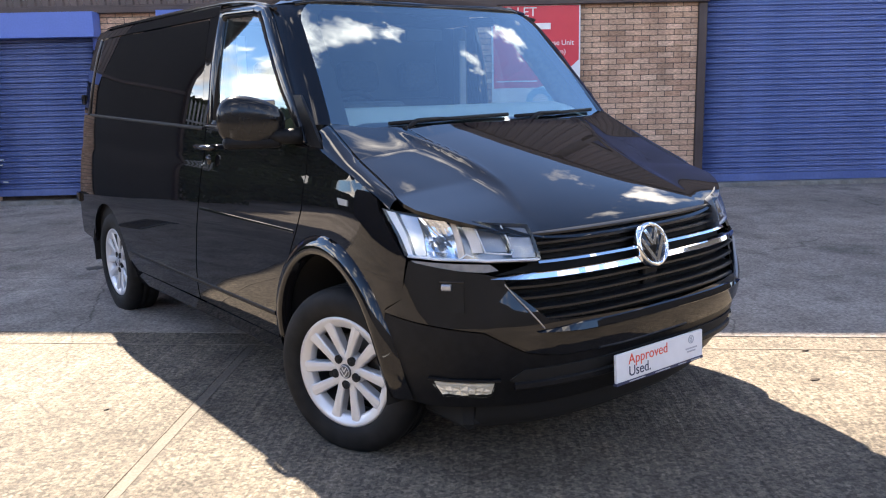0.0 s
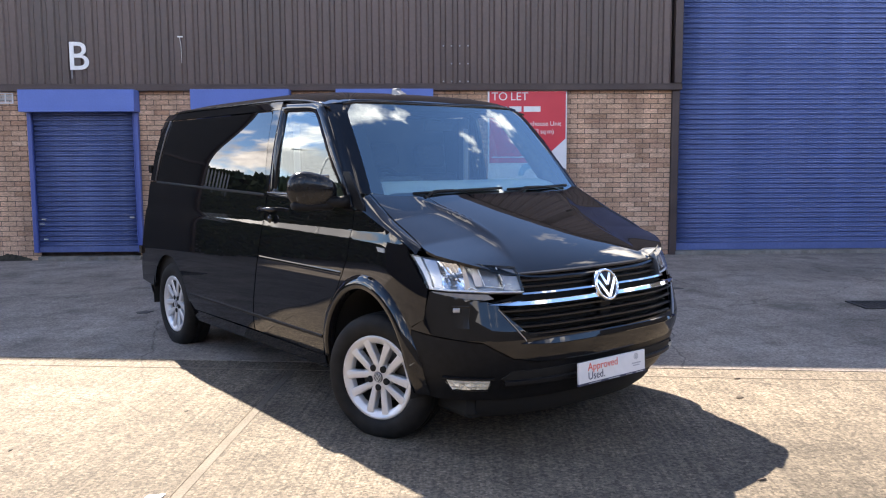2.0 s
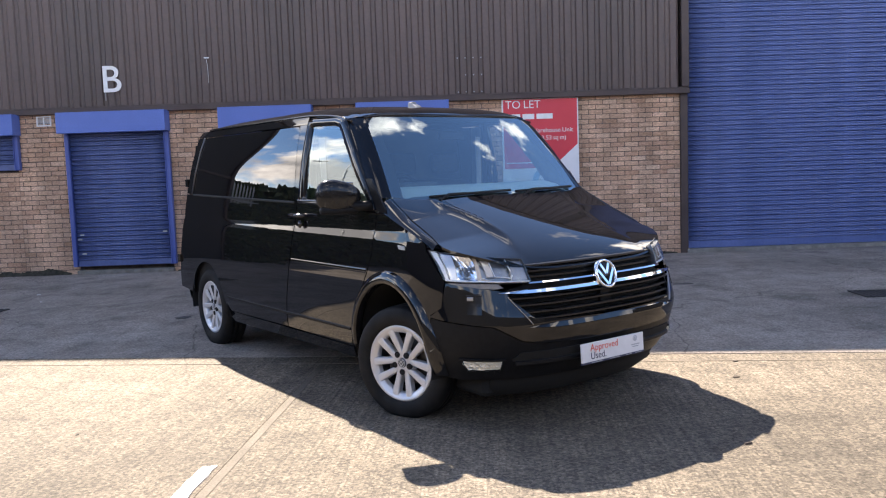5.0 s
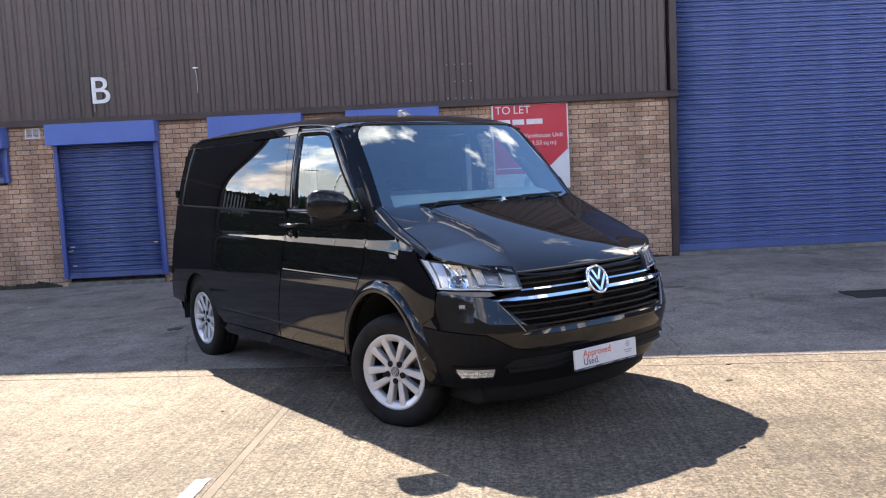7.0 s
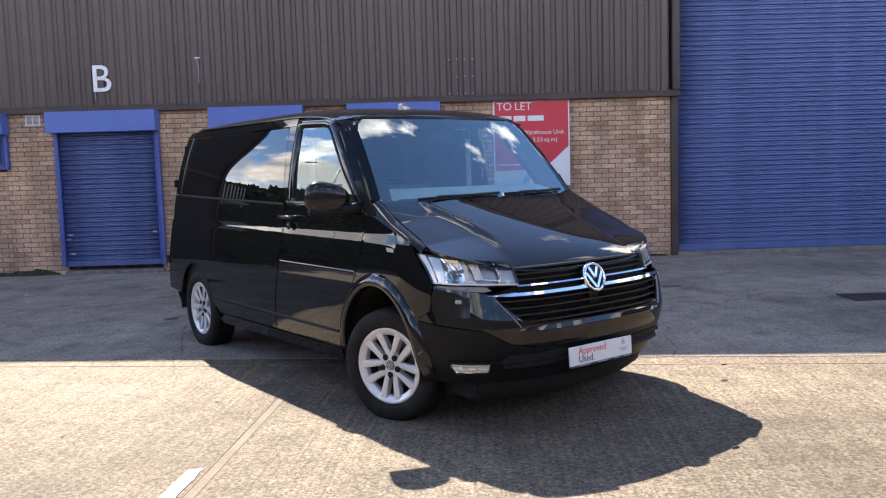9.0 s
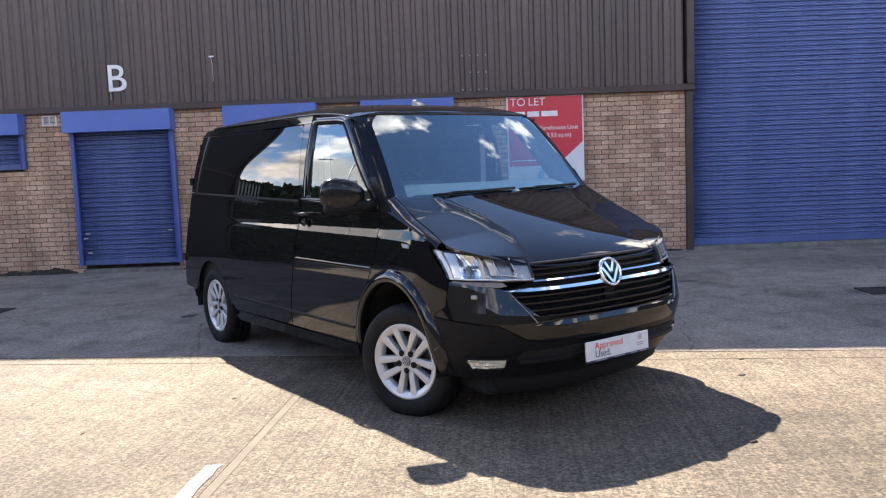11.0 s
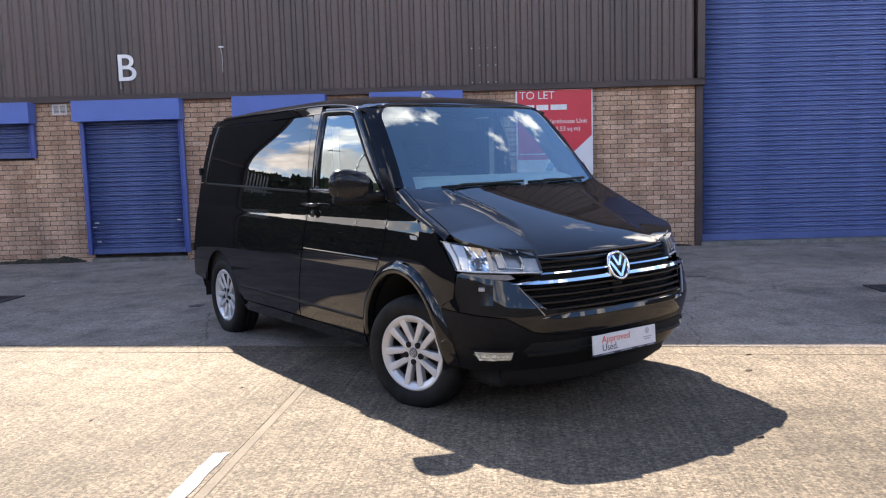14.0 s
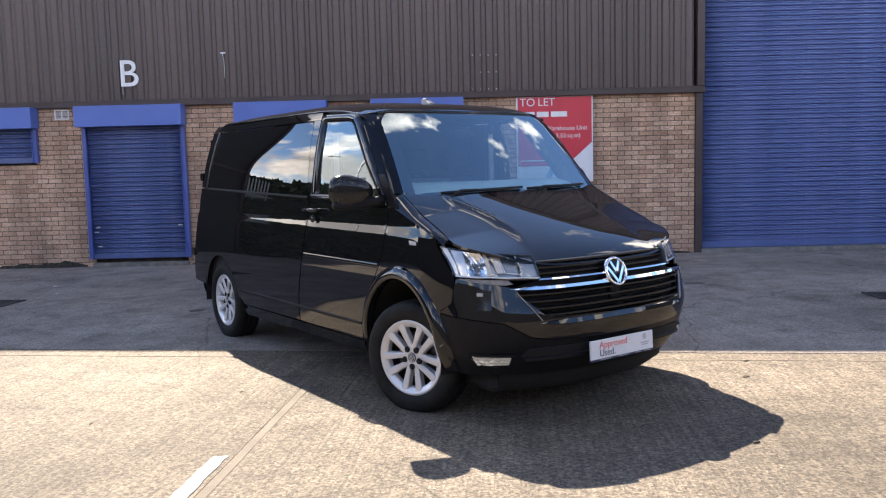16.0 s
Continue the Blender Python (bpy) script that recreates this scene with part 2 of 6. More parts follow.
def brick_material():
    m = material("buff_brick", (0.40, 0.25, 0.16), 0.9, bump=0.012, bump_scale=38)
    n, l = m.node_tree.nodes, m.node_tree.links
    b = n["Principled BSDF"]
    oi, ge = n.new("ShaderNodeObjectInfo"), n.new("ShaderNodeNewGeometry")
    ad = n.new("ShaderNodeMath")
    ad.operation = "ADD"
    fr = n.new("ShaderNodeMath")
    fr.operation = "FRACT"
    l.new(oi.outputs["Random"], ad.inputs[0])
    l.new(ge.outputs["Random Per Island"], ad.inputs[1])
    l.new(ad.outputs[0], fr.inputs[0])
    r = n.new("ShaderNodeValToRGB")
    e = r.color_ramp.elements
    e[0].position, e[0].color = 0.0, (0.432, 0.265, 0.173, 1)
    e[1].position, e[1].color = 1.0, (0.680, 0.470, 0.335, 1)
    for p, c in ((0.2, (0.562, 0.362, 0.248, 1)), (0.5, (0.637, 0.423, 0.292, 1)), (0.75, (0.475, 0.283, 0.188, 1))):
        el = e.new(p)
        el.color = c
    l.new(fr.outputs[0], r.inputs["Fac"])
    tc, t = n.new("ShaderNodeTexCoord"), n.new("ShaderNodeTexNoise")
    t.inputs["Scale"].default_value, t.inputs["Detail"].default_value = 1.0, 6.0
    mp = n.new("ShaderNodeMapping")                           # dragged, rustic face
    mp.inputs["Scale"].default_value = (22, 40, 75)
    l.new(ge.outputs["Position"], mp.inputs["Vector"])
    l.new(mp.outputs["Vector"], t.inputs["Vector"])
    # broad weathering in world space, so that stains run over many bricks
    t2 = n.new("ShaderNodeTexNoise")
    t2.inputs["Scale"].default_value, t2.inputs["Detail"].default_value = 1.0, 6.0
    mp2 = n.new("ShaderNodeMapping")                          # run-off streaks
    mp2.inputs["Scale"].default_value = (2.3, 1.0, 0.55)
    l.new(ge.outputs["Position"], mp2.inputs["Vector"])
    l.new(mp2.outputs["Vector"], t2.inputs["Vector"])
    mr = n.new("ShaderNodeMapRange")
    mr.inputs["From Min"].default_value, mr.inputs["From Max"].default_value = 0.3, 0.7
    mr.inputs["To Min"].default_value, mr.inputs["To Max"].default_value = 0.62, 1.30
    l.new(t.outputs["Fac"], mr.inputs["Value"])
    mr2 = n.new("ShaderNodeMapRange")
    mr2.inputs["From Min"].default_value, mr2.inputs["From Max"].default_value = 0.32, 0.62
    mr2.inputs["To Min"].default_value, mr2.inputs["To Max"].default_value = 0.60, 1.10
    l.new(t2.outputs["Fac"], mr2.inputs["Value"])
    mu = n.new("ShaderNodeMath")
    mu.operation = "MULTIPLY"
    l.new(mr.outputs["Result"], mu.inputs[0])
    l.new(mr2.outputs["Result"], mu.inputs[1])
    hs = n.new("ShaderNodeHueSaturation")
    l.new(r.outputs["Color"], hs.inputs["Color"])
    l.new(mu.outputs[0], hs.inputs["Value"])
    l.new(hs.outputs["Color"], b.inputs["Base Color"])
    return m


BRICK = brick_material()


def concrete_material(name, dark, light, groove, groove_turn, speck, blotch=0.30, relief=0.012, rough=0.9, gloss=0.25):
    """Weathered concrete: broad stains, aggregate specks and brushed grooves."""
    m = bpy.data.materials.new(name)
    m.use_nodes = True
    n, l = m.node_tree.nodes, m.node_tree.links
    b = n["Principled BSDF"]
    b.inputs["Roughness"].default_value = rough
    b.inputs["Specular IOR Level"].default_value = gloss
    tc = n.new("ShaderNodeTexCoord")

    def tex(scale, detail, vec=None, rough=0.55):
        t = n.new("ShaderNodeTexNoise")
        t.inputs["Scale"].default_value, t.inputs["Detail"].default_value = scale, detail
        t.inputs["Roughness"].default_value = rough
        l.new(vec or tc.outputs["Object"], t.inputs["Vector"])
        return t.outputs["Fac"]

    def span(fac, lo, hi, a, c):
        r = n.new("ShaderNodeMapRange")
        r.inputs["From Min"].default_value, r.inputs["From Max"].default_value = lo, hi
        r.inputs["To Min"].default_value, r.inputs["To Max"].default_value = a, c
        l.new(fac, r.inputs["Value"])
        return r.outputs["Result"]

    def times(a, c):
        k = n.new("ShaderNodeMath")
        k.operation = "MULTIPLY"
        l.new(a, k.inputs[0])
        l.new(c, k.inputs[1])
        return k.outputs[0]

    turn = n.new("ShaderNodeMapping")
    turn.inputs["Rotation"].default_value = (0, 0, radians(groove_turn))
    l.new(tc.outputs["Object"], turn.inputs["Vector"])
    mp = n.new("ShaderNodeMapping")
    mp.inputs["Scale"].default_value = (34, 0.8, 1)
    l.new(turn.outputs["Vector"], mp.inputs["Vector"])
    # a few wide brush marks among the fine ones
    mw = n.new("ShaderNodeMapping")
    mw.inputs["Scale"].default_value = (9, 0.30, 1)
    l.new(turn.outputs["Vector"], mw.inputs["Vector"])
    broad = tex(0.55, 6)
    mid = tex(3.2, 6)
    fine = tex(58, 5, rough=0.70)
    vor = n.new("ShaderNodeTexVoronoi")
    vor.inputs["Scale"].default_value = 62.0
    l.new(tc.outputs["Object"], vor.inputs["Vector"])
    grooves = tex(1.0, 3, mp.outputs["Vector"])
    r = n.new("ShaderNodeValToRGB")
    r.color_ramp.elements[0].position, r.color_ramp.elements[0].color = 0.30, (*dark, 1)
    r.color_ramp.elements[1].position, r.color_ramp.elements[1].color = 0.68, (*light, 1)
    l.new(broad, r.inputs["Fac"])
    v = times(span(mid, 0.3, 0.7, 0.80, 1.14), span(fine, 0.38, 0.62, 1 - speck * 0.7, 1 + speck * 0.7))
    cell = n.new("ShaderNodeSeparateColor")
    l.new(vor.outputs["Color"], cell.inputs[0])
    v = times(v, span(cell.outputs[0], 0.0, 1.0, 1 - speck * 0.9, 1 + speck * 0.9))
    v = times(v, span(tex(20, 8, rough=0.8), 0.36, 0.64, 1 - speck * 0.45, 1 + speck * 0.45))
    v = times(v, span(grooves, 0.38, 0.62, 1 - groove, 1 + groove))
    v = times(v, span(tex(1.0, 4, mw.outputs["Vector"]), 0.60, 0.72, 1.0, 1.0 + groove * 1.6))
    # oil blotches, and hair cracks that wander over the slab
    v = times(v, span(tex(1.7, 7, rough=0.62), 0.54, 0.66, 1.0, 1.0 - blotch))
    warp = n.new("ShaderNodeTexNoise")
    warp.inputs["Scale"].default_value, warp.inputs["Detail"].default_value = 2.2, 4.0
    l.new(tc.outputs["Object"], warp.inputs["Vector"])
    wm = n.new("ShaderNodeMixRGB")
    wm.inputs["Fac"].default_value = 0.18
    l.new(tc.outputs["Object"], wm.inputs["Color1"])
    l.new(warp.outputs["Color"], wm.inputs["Color2"])
    vc = n.new("ShaderNodeTexVoronoi")
    vc.feature = "DISTANCE_TO_EDGE"
    vc.inputs["Scale"].default_value = 0.42
    l.new(wm.outputs["Color"], vc.inputs["Vector"])
    v = times(v, span(vc.outputs["Distance"], 0.0005, 0.0032, 0.62, 1.0))
    hs = n.new("ShaderNodeHueSaturation")
    l.new(r.outputs["Color"], hs.inputs["Color"])
    l.new(v, hs.inputs["Value"])
    l.new(hs.outputs["Color"], b.inputs["Base Color"])
    bp = n.new("ShaderNodeBump")
    bp.inputs["Strength"].default_value, bp.inputs["Distance"].default_value = 1.0, relief
    l.new(times(fine, span(grooves, 0.3, 0.7, 1 - groove * 2, 1 + groove * 2)), bp.inputs["Height"])
    l.new(bp.outputs["Normal"], b.inputs["Normal"])
    return m


CONCRETE = concrete_material("brushed_concrete", (0.094, 0.077, 0.057), (0.197, 0.163, 0.124), 0.16, 5, 0.52, 0.22, relief=0.012, rough=0.78, gloss=0.40)
APRON = concrete_material("worn_grey_concrete", (0.190, 0.168, 0.148), (0.345, 0.305, 0.272), 0.04, 0, 0.26, 0.30, 0.006, gloss=0.12)


# ---------------------------------------------------------------- mesh helpers
def part(name, bm, mat, parent=None, label="", smooth=False):
    me = bpy.data.meshes.new(name)
    if smooth:
        for fc in bm.faces:
            fc.smooth = True
    bm.to_mesh(me)
    bm.free()
    if mat:
        me.materials.append(mat)
    ob = new(name, me)
    ob.parent = parent
    if label:
        tagged(ob, label)
    return ob


def share(name, ob, m, parent=None):
    """Another object on the mesh of ob."""
    o = new(name, ob.data)
    o.parent = parent
    o.matrix_basis = m
    return o


def add_box(bm, x0, x1, y0, y1, z0, z1, bevel=0.0, seg=1):
    r = bmesh.ops.create_cube(bm, size=1.0)
    for v in r["verts"]:
        v.co = Vector(((x0 + x1) / 2 + v.co.x * (x1 - x0), (y0 + y1) / 2 + v.co.y * (y1 - y0), (z0 + z1) / 2 + v.co.z * (z1 - z0)))
    if bevel:
        es = {e for v in r["verts"] for e in v.link_edges}
        bmesh.ops.bevel(bm, geom=list(es), offset=bevel, segments=seg, profile=0.5, affect="EDGES")
    return bm


def box(x0, x1, y0, y1, z0, z1, bevel=0.0, seg=1):
    return add_box(bmesh.new(), x0, x1, y0, y1, z0, z1, bevel, seg)


def add_tube(bm, pts, radius, seg=8, cap=True):
    """A round bar along pts; radius may be a list."""
    pts = [Vector(p) for p in pts]
    rs = radius if isinstance(radius, (list, tuple)) else [radius] * len(pts)
    rings = []
    for i, p in enumerate(pts):
        d = (pts[min(i + 1, len(pts) - 1)] - pts[max(i - 1, 0)]).normalized()
        side = d.orthogonal().normalized() if i == 0 else (last - d * last.dot(d)).normalized()
        last = side
        up = d.cross(side)
        rings.append([bm.verts.new(p + rs[i] * (math.cos(a) * side + math.sin(a) * up)) for a in (2 * math.pi * k / seg for k in range(seg))])
    for a, b in zip(rings, rings[1:]):
        for k in range(seg):
            f = bm.faces.new((a[k], a[(k + 1) % seg], b[(k + 1) % seg], b[k]))
            f.smooth = True
    if cap:
        bm.faces.new(rings[0][::-1])
        bm.faces.new(rings[-1])
    return bm


def add_lathe(bm, profile, seg=48, axis="y", closed=False):
    """Turn a profile of (radius, along) round an axis."""
    rings = []
    for k in range(seg):
        a = 2 * math.pi * k / seg
        c, s = math.cos(a), math.sin(a)
        rings.append([bm.verts.new((r * c, h, r * s) if axis == "y" else (r * c, r * s, h)) for r, h in profile])
    m = len(profile)
    for k in range(seg):
        a, b = rings[k], rings[(k + 1) % seg]
        for i in range(m if closed else m - 1):
            j = (i + 1) % m
            f = bm.faces.new((a[i], a[j], b[j], b[i]))
            f.smooth = True
    bmesh.ops.remove_doubles(bm, verts=bm.verts, dist=1e-5)
    return bm


def words(name, text, size, m, mat, parent, depth=0.002, tight=1.0, label="", bold=0.0):
    """Raised lettering as a mesh, its baseline start at m."""
    cu = bpy.data.curves.new(name, "FONT")
    cu.body, cu.size, cu.extrude, cu.space_character = text, size, depth, tight
    cu.offset = bold
    tmp = bpy.data.objects.new(name, cu)
    scene.collection.objects.link(tmp)
    dg = bpy.context.evaluated_depsgraph_get()
    me = bpy.data.meshes.new_from_object(tmp.evaluated_get(dg))
    bpy.data.objects.remove(tmp)
    me.materials.clear()
    me.materials.append(mat)
    ob = new(name, me)
    ob.parent = parent
    ob.matrix_basis = m
    if label:
        tagged(ob, label)
    return ob


def phrase(name, text, size, x, y, z, mat, parent, depth=0.001, tight=1.0):
    """Words one after the other on an upright board, each a part of its own."""
    for w in text.split():
        ob = words(name, w, size, pose(x, y, z, 90, 0, 0), mat, parent, depth, tight)
        x += max(v.co.x for v in ob.data.vertices) + size * 0.27

# ---------------------------------------------------------------- ground
bm = bmesh.new()
bmesh.ops.create_grid(bm, x_segments=8, y_segments=8, size=600)
tagged(part("ground", bm, CONCRETE), "weathered brushed concrete yard, sunlit and stained", "ground", kind="structure")


def quad_slab(pts, z0, z1):
    bm = bmesh.new()
    lo = [bm.verts.new((x, y, z0)) for x, y in pts]
    hi = [bm.verts.new((x, y, z1)) for x, y in pts]
    bm.faces.new(hi)
    bm.faces.new(lo[::-1])
    for i in range(len(pts)):
        j = (i + 1) % len(pts)
        bm.faces.new((lo[i], lo[j], hi[j], hi[i]))
    bmesh.ops.recalc_face_normals(bm, faces=bm.faces)
    return bm


# the joint between the slabs and the apron before the units runs slightly askew
def joint_y(x):
    return 4.98 - 0.130 * x


tagged(part("pavement_apron", quad_slab([(-40, joint_y(-40) + 0.24), (40, joint_y(40) + 0.24), (40, 12.3), (-40, 12.3)], -0.02, 0.004), APRON),
       "worn grey concrete apron in front of the units", "pavement", kind="structure")
tagged(part("pavement_joint", quad_slab([(-40, joint_y(-40)), (40, joint_y(40)), (40, joint_y(40) + 0.014), (-40, joint_y(-40) + 0.014)], -0.02, 0.003), JOINTFILL),
       "dusty joint between concrete slabs", "pavement joint", kind="structure")
JD = Vector((0.087, 0.996))        # direction of the slab joint by the painted line
JP = Vector((-1.04, 2.84))
JN = Vector((JD.y, -JD.x))
for k, (off, a, b) in enumerate(((0.06, -3.0, 2.3), (4.6, -5.0, 2.0), (-4.4, -4.0, 2.6))):
    p = [JP + JN * (off + w) + JD * t for t, w in ((a, 0.012), (b, 0.012), (b, 0.060), (a, 0.060))]
    tagged(part("pavement_joint", quad_slab([tuple(q) for q in p], -0.02, 0.002), JOINTPALE), "pale smooth cement edge along a slab joint", "pavement joint", kind="structure")
    p = [JP + JN * (off + w) + JD * t for t, w in ((a, 0), (b, 0), (b, 0.004), (a, 0.004))]
    tagged(part("pavement_joint", quad_slab([tuple(q) for q in p], -0.02, 0.003), JOINTFILL), "narrow dusty joint between concrete slabs", "pavement joint", kind="structure")

# worn white bay line
rnd = random.Random(5)
bm = bmesh.new()
left = [JP + JD * t + JN * (-0.045 + rnd.uniform(-0.006, 0.006)) for t in np.linspace(-2.6, 0.0, 40)]
right = [JP + JD * t + JN * (0.032 + rnd.uniform(-0.006, 0.006)) for t in np.linspace(-2.6, 0.02, 40)]
lv = [bm.verts.new((p.x, p.y, 0.006)) for p in left]
rv = [bm.verts.new((p.x, p.y, 0.006)) for p in right]
for i in range(39):
    bm.faces.new((lv[i], rv[i], rv[i + 1], lv[i + 1]))
r = bmesh.ops.extrude_face_region(bm, geom=bm.faces[:])
for v in [g for g in r["geom"] if isinstance(g, bmesh.types.BMVert)]:
    v.co.z = -0.005
bmesh.ops.recalc_face_normals(bm, faces=bm.faces)
tagged(part("road_marking", bm, ROADPAINT), "worn white painted bay line on concrete", "road marking", kind="structure")


def drain_cover(x, y, turn, w, d):
    e = new("drain_cover")
    e.matrix_basis = pose(x, y, 0.004, 0, 0, turn)
    tagged(e, "dark cast-iron drain cover set flush in the concrete", "drain cover")
    bm = bmesh.new()
    for x0, x1, y0, y1 in ((-w / 2, w / 2, -d / 2, -d / 2 + 0.04), (-w / 2, w / 2, d / 2 - 0.04, d / 2), (-w / 2, -w / 2 + 0.04, -d / 2 + 0.04, d / 2 - 0.04), (w / 2 - 0.04, w / 2, -d / 2 + 0.04, d / 2 - 0.04)):
        add_box(bm, x0, x1, y0, y1, -0.01, 0.012, 0.002)
    part("frame", bm, IRON, e)
    part("lid", box(-w / 2 + 0.045, w / 2 - 0.045, -d / 2 + 0.045, d / 2 - 0.045, -0.01, 0.006, 0.003), IRON, e)
    k = int((w - 0.12) / 0.06)
    rib = None
    for i in range(k):
        m = pose(-w / 2 + 0.08 + 0.06 * i, 0, 0)
        if rib is None:
            rib = part("rib", box(-0.012, 0.012, -d / 2 + 0.07, d / 2 - 0.07, 0.006, 0.012, 0.002), IRON, e)
            rib.matrix_basis = m
        else:
            share("rib", rib, m, e)
    return e


drain_cover(5.0, 7.36, -2, 0.85, 0.44)
drain_cover(-5.35, 8.29, -6, 0.92, 0.46)

# ---------------------------------------------------------------- warehouse
WY, CLADZ = 12.0, 2.53          # face of the brickwork, underside of the cladding


def roof_z(x):
    """The low gable over the front."""
    return 7.40 + 0.125 * min(x, 1.0) - 0.125 * max(x - 1.0, 0.0)


BL, BH, BD = 0.215, 0.065, 0.102
JOINT = 0.010
brick_rng = random.Random(11)


BRICK_MESH = {}


def brick_wall(name, x0, x1, z0, z1, singles, label):
    """A stretcher-bond wall: mortar backing with every brick proud of it by 6 mm."""
    w = part(name, box(x0, x1, WY + 0.006, WY + 0.10, z0, z1), MORTAR)
    tagged(w, label, "wall", kind="structure")
    rest = bmesh.new()
    count = 0
    rows = int(math.ceil((z1 - z0) / (BH + JOINT)))
    for i in range(rows):
        z = z0 + i * (BH + JOINT) + JOINT / 2
        h = min(BH, z1 - z)
        if h < 0.01:
            continue
        x = x0 - (0.1125 if i % 2 else 0.0) - 0.05
        while x < x1:
            a, b = max(x, x0 + 0.002), min(x + BL, x1 - 0.002)
            if b - a > 0.03:
                dy = brick_rng.uniform(-0.0025, 0.0025)
                tilt = brick_rng.uniform(-0.35, 0.35)
                if count < singles:
                    key = (round(b - a, 3), round(h, 3))
                    m = pose(a, WY + dy, z, 0, tilt, 0)
                    if key not in BRICK_MESH:
                        BRICK_MESH[key] = part("brick", box(0, b - a, 0, 0.03, 0, h, 0.004), BRICK, w)
                        BRICK_MESH[key].matrix_basis = m
                    else:
                        share("brick", BRICK_MESH[key], m, w)
                    count += 1
                else:
                    add_box(rest, a, b, WY + dy, WY + 0.03, z, z + h)
            x += BL + JOINT
    if len(rest.verts):
        tagged(part("brickwork", rest, BRICK, w), kind="stuff")
    else:
        rest.free()
    return w


def slat_profile(pitch):
    """One curved lath of a roller shutter, seen from the end: (out, up)."""
    return [(0.010, 0.0), (-0.002, pitch * 0.02), (-0.018, pitch * 0.07), (-0.025, pitch * 0.22), (-0.025, pitch * 0.40), (-0.017, pitch * 0.52), (-0.008, pitch * 0.57),
            (-0.008, pitch * 0.61), (-0.017, pitch * 0.65), (-0.022, pitch * 0.75), (-0.016, pitch * 0.88), (0.002, pitch * 0.95), (0.010, pitch)]


def slat_bm(x0, x1, pitch):
    bm = bmesh.new()
    pr = slat_profile(pitch)
    a = [bm.verts.new((x0, y, z)) for y, z in pr]
    b = [bm.verts.new((x1, y, z)) for y, z in pr]
    c = [bm.verts.new((x0, y + 0.004, z)) for y, z in pr]
    d = [bm.verts.new((x1, y + 0.004, z)) for y, z in pr]
    for i in range(len(pr) - 1):
        bm.faces.new((a[i], b[i], b[i + 1], a[i + 1])).smooth = True
        bm.faces.new((c[i + 1], d[i + 1], d[i], c[i]))
    bm.faces.new(a[::-1] + c)
    bm.faces.new(b + d[::-1])
    bm.faces.new((a[-1], b[-1], d[-1], c[-1]))
    bm.faces.new((a[0], c[0], d[0], b[0]))
    bmesh.ops.recalc_face_normals(bm, faces=bm.faces)
    return bm


def shutter(name, x0, x1, z0, z1, y, pitch, label, hood=None, guides=0.07, bar=0.09, paint=None, guide_mat=None, locks=()):
    """A closed roller shutter: laths, bottom bar, side guides and, if given, its box (x0, x1, z0, z1, y_front)."""
    paint = paint or BLUE
    e = new(name)
    e.matrix_basis = pose(x0, y, z0)
    tagged(e, label, "roller shutter")
    w, h = x1 - x0, z1 - z0
    part("bottom_bar", box(0.004, w - 0.004, -0.022, 0.012, 0, bar, 0.004), paint, e)
    one = part("slat", slat_bm(0.006, w - 0.006, pitch), paint, e)
    one.matrix_basis = pose(0, 0, bar)
    k = int((h - bar) / pitch)
    for i in range(1, k + 1):
        share("slat", one, pose(0, brick_rng.uniform(-0.001, 0.001), bar + i * pitch), e)
    if guides:
        for s, nm in ((-guides, "guide"), (w, "guide")):
            bm = box(s, s + guides, -0.05, 0.03, 0.0, h, 0.004)
            part(nm, bm, guide_mat or paint, e)
        lip = part("guide_lip", box(-0.012, 0.0, -0.075, -0.05, 0, h, 0.003), guide_mat or paint, e)
        share("guide_lip", lip, pose(w + 0.012, 0, 0), e)
    for lx, lz in locks:
        bm = box(lx - 0.035, lx + 0.035, -0.034, -0.016, lz - 0.012, lz + 0.012, 0.004)
        part("lock", bm, GALV, e, "pale metal lock")
    if hood:
        hx0, hx1, hz0, hz1, hy = hood
        bm = box(hx0 - x0, hx1 - x0, hy - y, 0.02, hz0 - z0, hz1 - z0, 0.008, 2)
        hd = part("hood", bm, BLUEHOOD, e, "bright blue folded steel shutter box")
        part("hood_lip", box(hx0 - x0 + 0.01, hx1 - x0 - 0.01, hy - y - 0.006, hy - y, hz0 - z0, hz0 - z0 + 0.025, 0.002), BLUEHOOD, hd)
    return e


# openings in the front: (x0, x1, z0) below the cladding
DOOR = (-5.50, -4.02)
WIN1 = (-7.95, -6.36)
WIN2 = (-3.02, -1.78)
WIN3 = (-0.90, 0.34)
shutter("door_shutter", *DOOR, 0.13, 2.26, WY - 0.05, 0.075, "closed blue roller shutter over a doorway in the brick wall",
        hood=(-5.60, -3.93, 2.215, 2.535, WY - 0.29), paint=BLUEDOOR, guide_mat=BLUEGUIDE, locks=((0.09, 0.50), (0.06, 0.43), (0.11, 0.20), (1.40, 0.52)))
for x0, x1 in (WIN1, WIN2, WIN3):
    shutter("window_shutter", x0, x1, 1.68, 2.26, WY - 0.05, 0.075, "closed blue roller shutter over a window in the brick wall",
            hood=(x0 - 0.10, x1 + 0.10, 2.215, 2.535, WY - 0.29), paint=BLUEDOOR, guide_mat=BLUEGUIDE)
bm = box(DOOR[0] - 0.02, DOOR[1] + 0.02, WY - 0.10, WY + 0.05, 0.0, 0.065, 0.008)
tagged(part("door_step", bm, STEPDARK), "worn grey concrete step under the shuttered doorway", "step", kind="structure")
BIG = (4.212, 10.6)
shutter("loading_shutter", *BIG, 0.065, 5.2, WY + 0.10, 0.0765, "tall closed blue roller shutter over the loading bay", guides=0.0, bar=0.11)
